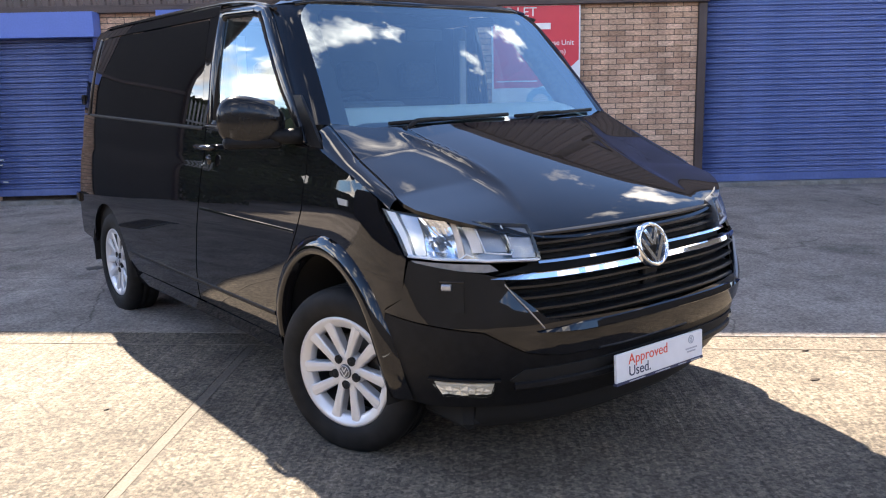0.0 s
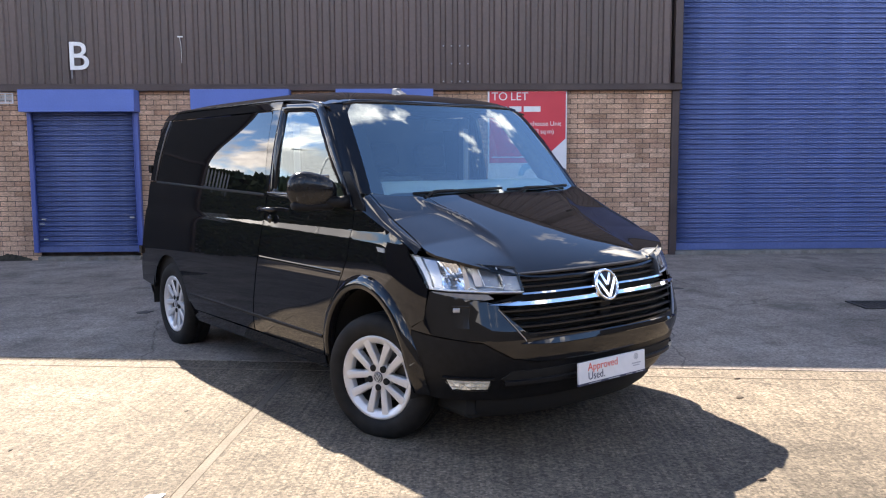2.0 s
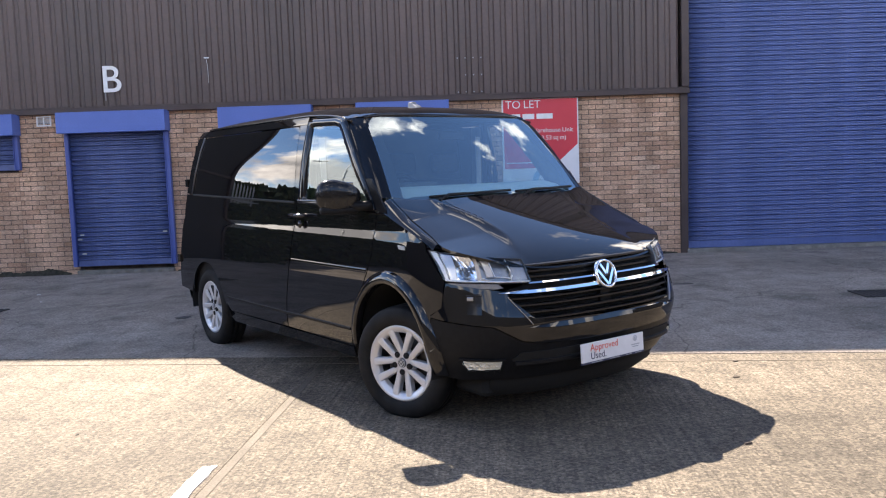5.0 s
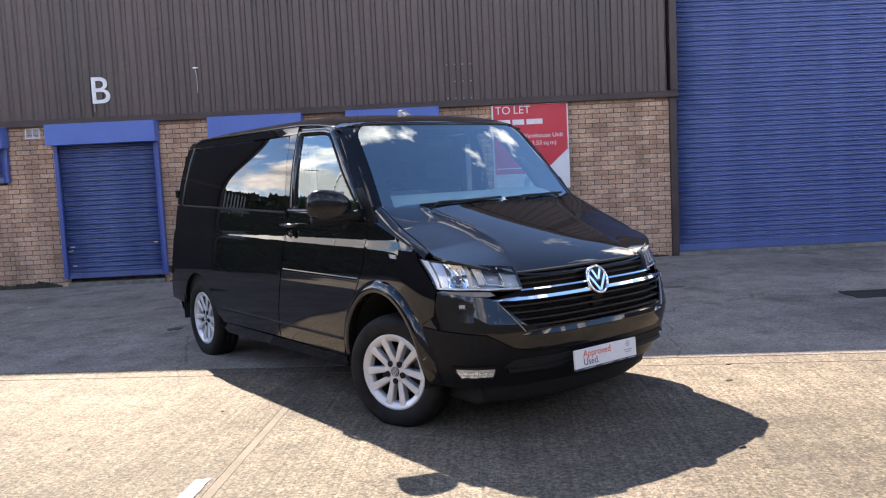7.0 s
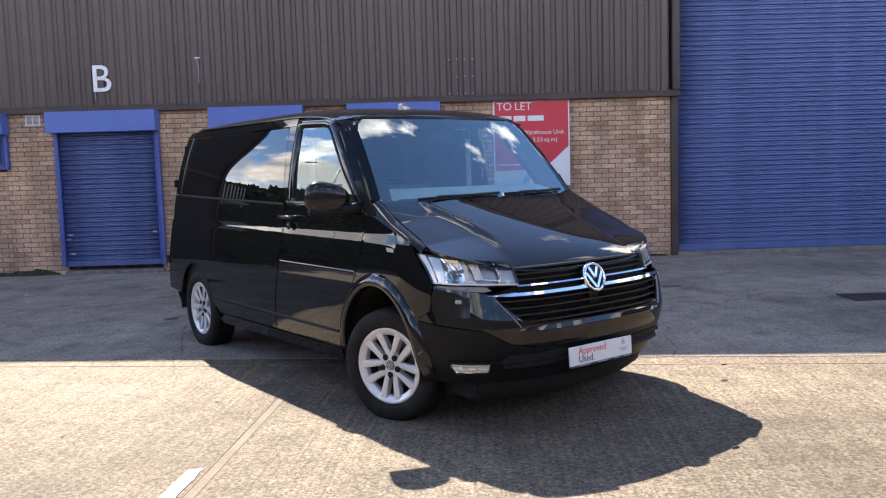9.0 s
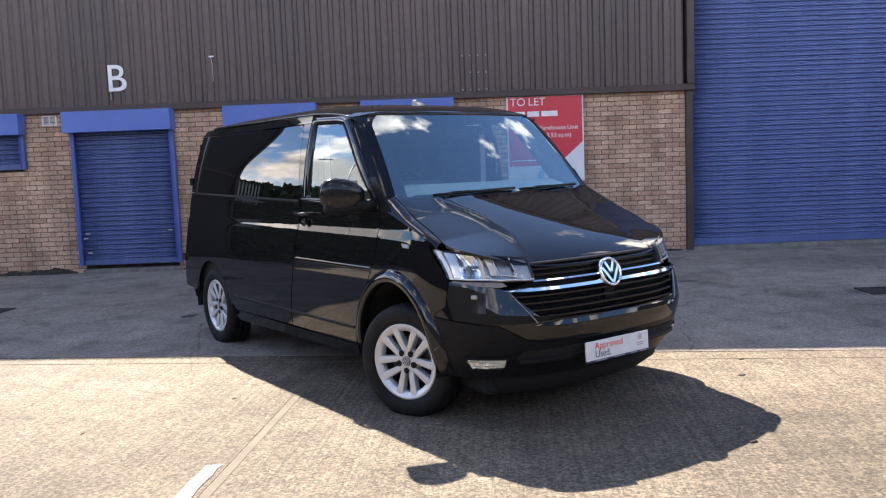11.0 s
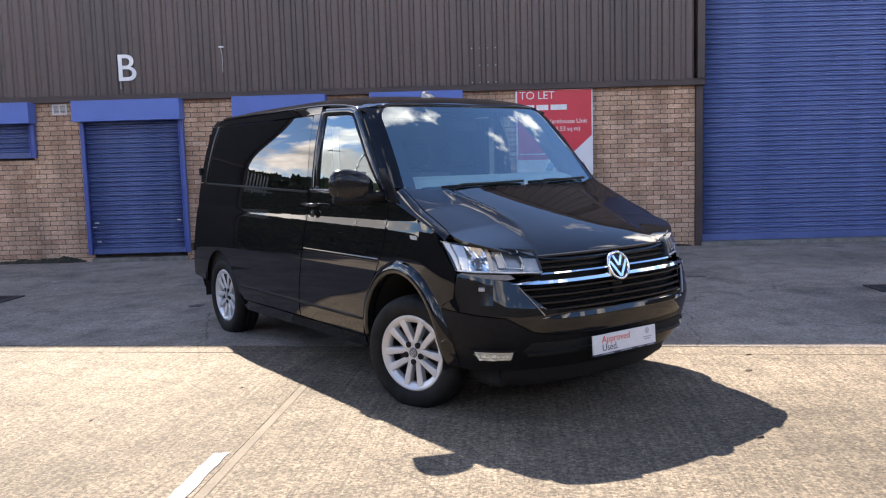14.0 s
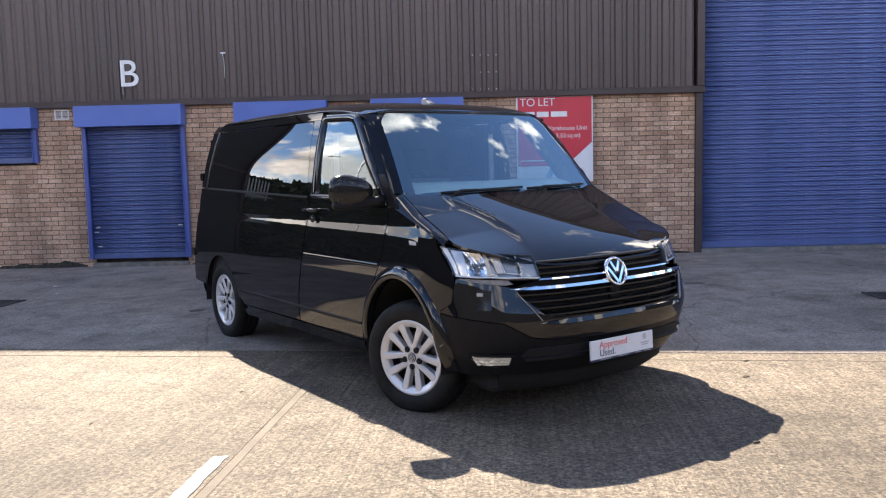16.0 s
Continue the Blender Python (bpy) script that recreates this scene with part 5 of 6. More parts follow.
part("roof_edge", add_tube(bmesh.new(), [(x + 0.002, y, roof_top(x, y) - 0.010) for x, y in rf], 0.015, 12), PAINT, van)
bm = bmesh.new()
add_box(bm, -0.075, 0.045, -0.028, 0.028, -0.015, 0.042, 0.014, 3)
for v in bm.verts:
    if v.co.z > 0.02 and v.co.x > 0:
        v.co.x -= 0.06
    v.co.y *= 1.0 - 6.0 * max(v.co.z, 0)
part("roof_aerial", bm, AERIAL, van, "small silver-grey roof aerial fin").matrix_basis = pose(-1.02, -0.02, roof_top(-1.02, 0))

# rear doors and bumper
rear_x = smooth_curve([.30, .50, .75, 1.10, 1.32, 1.83, 1.90], [-3.79, -3.77, -3.73, -3.65, -3.585, -3.415, -3.38])


def chart_rear(y, z):
    return Vector((rear_x(z) + 0.06 * (abs(y) / 0.85) ** 4, y, z))


astern = lambda p: Vector((-1, 0, 0))
for s in (-1, 1):
    rd = [(s * 0.006, 0.50), (s * 0.80, 0.50), (s * 0.80, 1.30), (s * 0.735, 1.80), (s * 0.006, 1.84)]
    d = part("rear_door", panel(rd, chart_rear, astern), PAINT, van)
    for hz in (0.72, 1.42):
        hp = part("hinge", box(-0.03, 0.03, -0.025, 0.025, -0.035, 0.035, 0.006), GLOSSBLACK, d)
        hp.matrix_basis = pose(-3.54 - (1.42 - hz) * 0.22, s * (side_y(-3.55, hz) - 0.012), hz)
    rows = [[Vector((rear_x(z) + q * 0.07, s * (0.805 + (side_y(-3.6, z) - 0.012 - 0.805) * q), z)) for q in (0, 0.4, 0.8, 1.0)] for z in np.linspace(0.5, 1.76, 10)]
    part("rear_corner", loft(rows, flip=(s < 0)), PAINT, van)
rows = []
for z, d in ((0.34, 0.0), (0.36, 0.04), (0.43, 0.07), (0.50, 0.055), (0.52, 0.0)):
    row = []
    for y in np.linspace(-0.90, 0.90, 25):
        t = abs(y) / 0.91
        row.append(Vector((-3.78 - d + 0.30 * t ** 8, y, z)))
    rows.append(row)
part("rear_bumper", loft(rows), PLASTIC, van)

# ---------------------------------------------------------------- the van's nose
def both(half):
    """A full-width outline from the right half, given from the middle at the foot round to the middle at the top."""
    r = [(-abs(u_of(x, y, z)) if y else 0.0, z) for x, y, z in half]
    return r + [(-u, z) for u, z in r[::-1] if u]


def nose_bar(u0, u1, z0, z1, height, depth, proud, name, mat, parent, n=24, label="", wave=None, tilt=False):
    """A bar that follows the nose from u0 to u1."""
    bm = bmesh.new()
    rings = []
    for i in range(n + 1):
        k = i / n
        u, z = u0 + (u1 - u0) * k, z0 + (z1 - z0) * k
        hh = height * (wave(k) if wave else 1.0)
        e = 0.004
        nn = (chart_nose(u + e, z) - chart_nose(u - e, z)).cross(Vector((0, 0, 1))).normalized()
        if nn.x < 0:
            nn.negate()
        p = chart_nose(u, z)
        rings.append([bm.verts.new(p + nn * (proud + d * depth) + Vector((0, 0, h * hh))) for d, h in (((-1, -0.5), (-0.15, -0.5), (0, -0.28), (0, 0.28), (-0.15, 0.5), (-1, 0.5)) if not tilt else ((-1, -0.5), (-0.05, -0.5), (0, -0.38), (-0.18, 0.36), (-0.34, 0.5), (-1, 0.5)))])
    for a, b in zip(rings, rings[1:]):
        for k in range(6):
            bm.faces.new((a[k], a[(k + 1) % 6], b[(k + 1) % 6], b[k]))
    bm.faces.new(rings[0][::-1])
    bm.faces.new(rings[-1])
    bmesh.ops.recalc_face_normals(bm, faces=bm.faces)
    return part(name, bm, mat, parent, label)


bump_half = [(.868, 0, .487), (.80, .50, .500), (.778, .627, .526), (.694, .733, .607), (.472, .889, .631), (.345, .925, .645), (.425, .905, .70), (.44, .898, .838), (.66, .723, .800), (.70, .672, .785), (.705, .664, .754), (.779, .55, .636), (.842, .0, .612)]
bumper = part("front_bumper", panel(both(bump_half), chart_nose, ahead, lift=0.004), PAINT, van)
low_half = [(.80, 0, .285), (.613, .757, .292), (.45, .85, .284), (.335, .90, .30), (.325, .92, .45), (.335, .925, .638), (.472, .889, .624), (.694, .733, .600), (.778, .627, .519), (.80, .50, .493), (.868, 0, .480)]
lower = part("lower_bumper", panel(both(low_half), chart_nose, ahead, lift=-0.004), PLASTIC, bumper, "textured dark grey plastic lower bumper")
rows = []
for u in np.linspace(-0.78, 0.78, 33):                      # soft dark apron, added under the bumper to deepen the shade there
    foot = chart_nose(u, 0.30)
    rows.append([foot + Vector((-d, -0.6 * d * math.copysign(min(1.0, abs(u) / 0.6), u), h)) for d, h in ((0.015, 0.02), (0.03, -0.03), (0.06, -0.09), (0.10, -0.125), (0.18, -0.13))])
part("shade_apron", loft(rows), DARK, bumper)
u62 = u_of(.70, .66, .43)
part("lower_intake", panel([(-u62, .415), (-u62 + .05, .455), (u62 - .05, .455), (u62, .415), (u62 - .02, .400), (-u62 + .02, .400)], chart_nose, ahead, lift=0.002, thick=0.02), DARK, bumper)
nose_bar(-u62 + .02, u62 - .02, .392, .392, .030, .05, .018, "bumper_step", PLASTIC, bumper, 40)
nose_bar(-.60, .60, .600, .600, .032, .045, .017, "grille_sill", PAINT, bumper, 40, tilt=True, wave=lambda k: min(1.0, 0.10 + min(k, 1 - k) * 6))

# grille: dark recess, slats, chrome strips, sensor block
grille = part("grille", panel([(-.60, .605), (-.70, .76), (-.70, .80), (-.56, .83), (-.55, .975), (.55, .975), (.56, .83), (.70, .80), (.70, .76), (.60, .605)], chart_nose, ahead, lift=-0.055, thick=0.01), DARK, van)
for i, z in enumerate((.919, .888, .858)):
    nose_bar(-.545, .545, z, z, .014, .05, -.024, "slat", GRILLESLAT, grille, 30)
for i, (z, u) in enumerate(((.750, .67), (.712, .648), (.674, .622), (.638, .595))):
    nose_bar(-u, u, z, z, .013, .05, -.004, "slat", GRILLESLAT, grille, 30)
part("sensor_block", box(.765, .802, -.040, .040, .665, .760, .006), PLASTIC, grille)
nose_bar(-.548, .548, .832, .832, .011, .03, .010, "chrome_strip", CHROME, grille, 40, tilt=True)
nose_bar(-.73, .73, .787, .787, .022, .035, .014, "chrome_strip", CHROME, grille, 48, tilt=True, wave=lambda k: min(1.0, 0.15 + min(k, 1 - k) * 9))
for s in (-1, 1):
    nose_bar(s * .575, s * .685, .612, .765, .008, .03, .012, "grille_edge", LAMPGREY, grille, 10)

# round badge: chrome ring, dark disc and plain chevron bars
badge = part("badge", add_lathe(bmesh.new(), [(0, 0.006), (0.070, 0.004), (0.078, 0.0), (0.078, -0.02), (0, -0.02)], 40, "z"), GLOSSBLACK, grille)
badge.matrix_basis = pose(0.806, -0.004, 0.833, 72, 0, 90)
part("ring", add_lathe(bmesh.new(), [(0.070, -0.01), (0.071, 0.010), (0.076, 0.014), (0.083, 0.012), (0.087, 0.004), (0.087, -0.014)], 40, "z"), CHROME, badge)


def bar2d(a, b, w, t):
    a, b = Vector((*a, 0)), Vector((*b, 0))
    d = (b - a).normalized()
    n = Vector((-d.y, d.x, 0)) * w / 2
    bm = bmesh.new()
    lo = [bm.verts.new(p) for p in (a - n, b - n, b + n, a + n)]
    hi = [bm.verts.new(p.co * 1.0 + Vector((0, 0, t))) for p in lo]
    bm.faces.new(hi)
    for i in range(4):
        bm.faces.new((lo[i], lo[(i + 1) % 4], hi[(i + 1) % 4], hi[i]))
    bmesh.ops.recalc_face_normals(bm, faces=bm.faces)
    return bm


CHEV = (((-0.034, 0.058), (-0.002, 0.000)), ((0.034, 0.058), (0.002, 0.000)), ((-0.064, 0.026), (-0.002, -0.064)), ((0.064, 0.026), (0.002, -0.064)))
for a, b in CHEV:
    part("chevron_bar", bar2d(a, b, 0.016, 0.010), CHROME, badge)

def facets(corner, ni, nj, lift, spread, mat, parent):
    """Small mirror faces at odd tilts over a four-cornered patch of the nose."""
    fr2 = random.Random(3)
    for i in range(ni):
        for j in range(nj):
            qs = []
            for di, dj in ((0, 0), (1, 0), (1, 1), (0, 1)):
                a, b = (i + di * 0.96) / ni, (j + dj * 0.96) / nj
                u, z = ((corner[0][k] * (1 - a) + corner[1][k] * a) * (1 - b) + (corner[3][k] * (1 - a) + corner[2][k] * a) * b for k in (0, 1))
                qs.append(offset(chart_nose, lift + spread * fr2.random())(u, z))
            bm = bmesh.new()
            vs = [bm.verts.new(q) for q in qs]
            mid = bm.verts.new(sum(qs, Vector()) / 4 - Vector((0.006, 0, 0)))
            for k in range(4):
                bm.faces.new((vs[k], vs[(k + 1) % 4], mid))
            part("facet", bm, mat, parent)


# headlights, washers, fog lamps
hl = [(.292, .917, 1.014), (.405, .88, 1.003), (.537, .787, .985), (.633, .667, .972), (.70, .541, .960), (.757, .530, .838), (.635, .754, .846), (.456, .887, .849), (.422, .90, .857)]
ind = [(.449, .89, .842), (.664, .719, .833), (.700, .680, .812), (.66, .723, .806), (.487, .873, .822)]
fog = [(.522, .865, .406), (.684, .755, .406), (.660, .773, .362), (.533, .856, .358)]
wash = [(.560, .832, .782), (.618, .784, .782), (.640, .768, .672), (.575, .822, .672)]
for s in (-1, 1):
    back = panel(nose_poly(hl, s), chart_nose, ahead, lift=-0.075, thick=0.002)
    lamp = part("headlight", back, LAMPBACK, van, "clear headlight with chrome reflectors")
    # side wall of the housing
    P = nose_poly(hl, s)
    rows = []
    for a, b in zip(P, P[1:] + P[:1]):
        for t in np.linspace(0, 1, 6)[:-1]:
            u, z = a[0] + (b[0] - a[0]) * t, a[1] + (b[1] - a[1]) * t
            rows.append((u, z))
    rows.append(rows[0])
    q0 = chart_nose(0.3, .9) - offset(chart_nose, 0.01)(0.3, .9)
    sgn = 1 if q0.x < 0 else -1
    wall = [[offset(chart_nose, sgn * d)(u, z) for d in (-0.075, -0.03, 0.0)] for u, z in rows]
    part("housing", loft(wall), LAMPDARK, lamp)
    ln = part("lens", panel(nose_poly(hl, s), chart_nose, ahead, lift=0.003, thick=0.004, round_edge=0.002), LENS, lamp)
    ln.visible_shadow = False
    # inside: pale guides, a dished reflector, a bronze divider and a grey inner third, laid out over the lens from its
    # outer edge (a = 0) to its inner edge (a = 1) and from its top (b = 0) to its foot (b = 1)
    corner = [(abs(u_of(*q)), q[2]) for q in ((.292, .917, 1.014), (.70, .541, .960), (.757, .530, .838), (.43, .897, .852))]

    def spot(a, b):
        top = [corner[0][k] + (corner[1][k] - corner[0][k]) * a for k in (0, 1)]
        foot = [corner[3][k] + (corner[2][k] - corner[3][k]) * a for k in (0, 1)]
        return s * (top[0] + (foot[0] - top[0]) * b), top[1] + (foot[1] - top[1]) * b

    def cell(pts, lift, mat, nm, thick=0.004):
        return part(nm, panel([spot(*q) for q in pts], chart_nose, ahead, lift=lift, thick=thick, step=0.03, round_edge=0.002), mat, lamp)

    def guide(pts, rad, mat, nm, deep=0.012):
        return part(nm, add_tube(bmesh.new(), [offset(chart_nose, -sgn * deep)(*spot(*q)) for q in pts], rad, 6), mat, lamp)

    cell([(.010, .03), (.088, .03), (.050, .95), (.010, .95)], -0.010, LAMPWHITE, "outer_guide", 0.02)
    cell([(.105, .04), (.245, .04), (.150, .95), (.062, .95)], -0.022, LAMPPALE, "outer_panel", 0.02)
    cell([(.475, .03), (.512, .03), (.452, .90), (.395, .96)], -0.016, LAMPWARM, "divider", 0.03)
    cell([(.545, .10), (.625, .09), (.600, .76), (.520, .78)], -0.030, LAMPIVORY, "inner_cell", 0.02)
    cell([(.640, .04), (.805, .04), (.800, .72), (.625, .72)], -0.045, LAMPINNER, "inner_reflector")
    cell([(.825, .04), (.990, .04), (.990, .90), (.800, .90)], -0.020, LAMPINNER, "inner_lining")
    cell([(.420, .86), (.520, .84), (.560, .94), (.400, .97)], -0.030, LAMPWARM, "lower_lining")
    # dished reflector of small mirror faces
    fr3 = random.Random(9)
    bm = bmesh.new()
    NI, NJ = 9, 7
    grid = []
    for gi in range(NI + 1):
        col = []
        for gj in range(NJ + 1):
            b = 0.04 + 0.90 * gj / NJ
            a0, a1 = 0.255 - 0.10 * b, 0.470 - 0.075 * b
            p, q = 2 * gi / NI - 1, 2 * gj / NJ - 1
            deep = 0.018 + 0.040 * max(0.0, 1 - p * p) * max(0.0, 1 - q * q * 0.8) + fr3.uniform(-0.0022, 0.0022)
            col.append(bm.verts.new(offset(chart_nose, -sgn * deep)(*spot(a0 + (a1 - a0) * gi / NI, b))))
        grid.append(col)
    for gi in range(NI):
        for gj in range(NJ):
            bm.faces.new((grid[gi][gj], grid[gi + 1][gj], grid[gi + 1][gj + 1], grid[gi][gj + 1]))
    bowl = part("reflector", bm, REFLECTOR, lamp)
    hub = offset(chart_nose, -sgn * 0.040)(*spot(.315, .50))
    bulb = part("bulb", add_lathe(bmesh.new(), [(0.0, 0.024), (0.008, 0.022), (0.011, 0.012), (0.012, -0.02)], 14, "z"), LAMPDARK, bowl)
    bulb.matrix_basis = pose(hub.x, hub.y, hub.z, 90, 0, 90 + s * 26)
    guide([(.630, .09), (.612, .78), (.795, .82), (.818, .70)], .0035, LAMPWHITE, "light_guide")
    guide([(.818, .03), (.812, .55)], .0028, LAMPWHITE, "light_guide")
    guide([(.400, .98), (.470, .83), (.515, .90)], .003, LAMPWHITE, "light_guide")
    guide([(.01, .975), (.25, .985), (.6, .985), (.99, .985)], .006, LAMPWHITE, "bright_edge", 0.006)
    il = part("indicator", panel(nose_poly(ind, s), chart_nose, ahead, lift=0.002, thick=0.01), SMOKED, lamp, "smoked indicator strip under the headlight")
    wc = part("washer_cover", panel(nose_poly(wash, s), chart_nose, ahead, lift=0.010, thick=0.014), GLOSSBLACK, bumper)
    nose_bar(s * abs(u_of(.560, .832, .76)), s * abs(u_of(.625, .778, .76)), .777, .777, .006, .01, .015, "washer_edge", GLOSSBLACK, wc, 6)
    uc = abs(u_of(.58, .818, .755))
    nose_bar(s * (uc - .016), s * (uc + .016), .760, .760, .022, .024, .024, "washer_cap", LAMPGREY, wc, 4)
    fl = part("fog_lamp", panel(nose_poly(fog, s), chart_nose, ahead, lift=0.002, thick=0.012), FOGREFLECTOR, bumper, "bright faceted fog lamp")
    facets([(s * abs(u_of(*q)), q[2]) for q in ((.527, .861, .401), (.677, .759, .401), (.655, .777, .367), (.537, .853, .363))], 7, 2, sgn * 0.006, sgn * 0.010, FOGREFLECTOR, fl)
    fg = part("fog_lens", panel(nose_poly(fog, s), chart_nose, ahead, lift=0.018, thick=0.006, round_edge=0.002), LENS, fl)
    fg.visible_shadow = False
    nose_bar(s * (abs(u_of(.681, .757, .40)) - .02), s * (abs(u_of(.525, .864, .40)) + .03), .418, .418, .010, .02, .010, "fog_brow", PLASTIC, bumper, 10)

# show plate
pl = part("show_plate", box(-.006, .006, -.260, .260, -.054, .053, .002), PLATE, van, "white dealer show plate on the bumper")
pl.matrix_basis = pose(0.880, -0.032, 0.414, 0, -3, 0)
words("word", "Approved", 0.056, pose(0.007, -0.192, 0.006, 90, 0, 90), REDTEXT, pl, 0.0006, 1.02)
words("word", "Used.", 0.056, pose(0.007, -0.192, -0.040, 90, 0, 90), BLUETEXT, pl, 0.0006, 1.0)
bm = bmesh.new()
add_lathe(bm, [(0.014, 0.0), (0.014, 0.0015), (0.017, 0.0015), (0.017, 0.0)], 24, "z")
part("mark_ring", bm, GREYTEXT, pl).matrix_basis = pose(0.006, 0.185, 0.026, 90, 0, 90)
for a, b in (((-0.007, 0.012), (0.0, -0.002)), ((0.007, 0.012), (0.0, -0.002)), ((-0.008, 0.0), (0.0, -0.013)), ((0.008, 0.0), (0.0, -0.013))):
    part("mark_bar", bar2d(a, b, 0.003, 0.0015), GREYTEXT, pl).matrix_basis = pose(0.006, 0.185, 0.026, 90, 0, 90)
part("small_print_bar", box(.006, .0072, .150, .222, -.012, -.006), GREYTEXT, pl)
part("small_print_bar", box(.006, .0072, .160, .212, -.024, -.018), GREYTEXT, pl)
part("plate_foot", box(-.008, .0075, -.260, .260, -.064, -.0545), BLUETEXT, pl)
for y0, y1 in ((-.19, -.10), (-.04, .05), (.10, .15), (.18, .24)):
    part("small_print_bar", box(.0075, .0085, y0, y1, -.061, -.057), GREYTEXT, pl)

# wipers
for pts, piv in (([(-.56, 1.283), (-.28, 1.292), (0.10, 1.300)], (-.50, 1.268)), ([(.14, 1.290), (.45, 1.296), (.72, 1.302)], (.20, 1.270))):
    path = []
    for y, z in pts:
        p = chart_screen(y, z)
        path.append(p + Vector((0.66, 0, 0.75)) * 0.018)
    w = part("wiper", add_tube(bmesh.new(), [Vector((-0.105, piv[0], piv[1])), (path[0] + path[1]) / 2 + Vector((0.006, 0, 0.005)), path[1] + Vector((0.002, 0, 0.004))], [0.013, 0.010, 0.008], 6), SEAL, van)
    part("blade", add_tube(bmesh.new(), path, 0.009, 6), SEAL, w)
    part("pivot_cap", add_lathe(bmesh.new(), [(0, 0.02), (0.012, 0.018), (0.016, 0.0)], 12, "z"), SEAL, w).matrix_basis = pose(-0.105, piv[0], piv[1])

# door mirrors
for s in (-1, 1):
    bm = bmesh.new()
    bmesh.ops.create_cube(bm, size=1.0)
    bmesh.ops.subdivide_edges(bm, edges=bm.edges[:], cuts=7, use_grid_fill=True)
    for v in bm.verts:
        p = v.co * 2
        n4 = (abs(p.x) ** 2.7 + abs(p.y) ** 2.7 + abs(p.z) ** 2.7) ** (1 / 2.7)
        q = p / n4 * max(abs(p.x), abs(p.y), abs(p.z))
        taper = 1.0 - 0.46 * ((1 - q.y) / 2) ** 2.0 if q.z > 0 else 1.0 - 0.10 * (1 + q.y) / 2
        v.co = Vector((q.x * 0.062 * (1.0 if q.x < 0 else 0.95), q.y * 0.138, q.z * 0.110 * taper))
    mir = part("door_mirror", bm, MIRRORSHELL, van, "glossy black door mirror", smooth=True)
    mir.matrix_basis = pose(-0.395, s * 1.065, 1.325, 0, 0, s * 22 + 180) if s < 0 else pose(-0.71, 0.955, 1.225, 0, 0, 266)
    part("mirror_base", add_tube(bmesh.new(), [(-.27, s * .90, 1.262), (-.30, s * .945, 1.258), (-.36, s * (1.01 if s < 0 else .955), 1.262)], [.038, .032, .034], 10), PLASTIC, van)
    bm = bmesh.new()
    add_box(bm, -0.05, 0.052, -0.118, 0.118, -0.112, -0.062, 0.02, 2)
    part("lower_cover", bm, PLASTIC, mir)
    sx = 1 if s < 0 else -1
    part("mirror_glass", box(*sorted((sx * 0.055, sx * 0.064)), -0.105, 0.105, -0.085, 0.082, 0.003), MIRROR, mir)
    part("indicator", box(*sorted((-sx * 0.052, -sx * 0.062)), -0.10, 0.04, 0.002, 0.012, 0.003), GLOSSBLACK, mir)

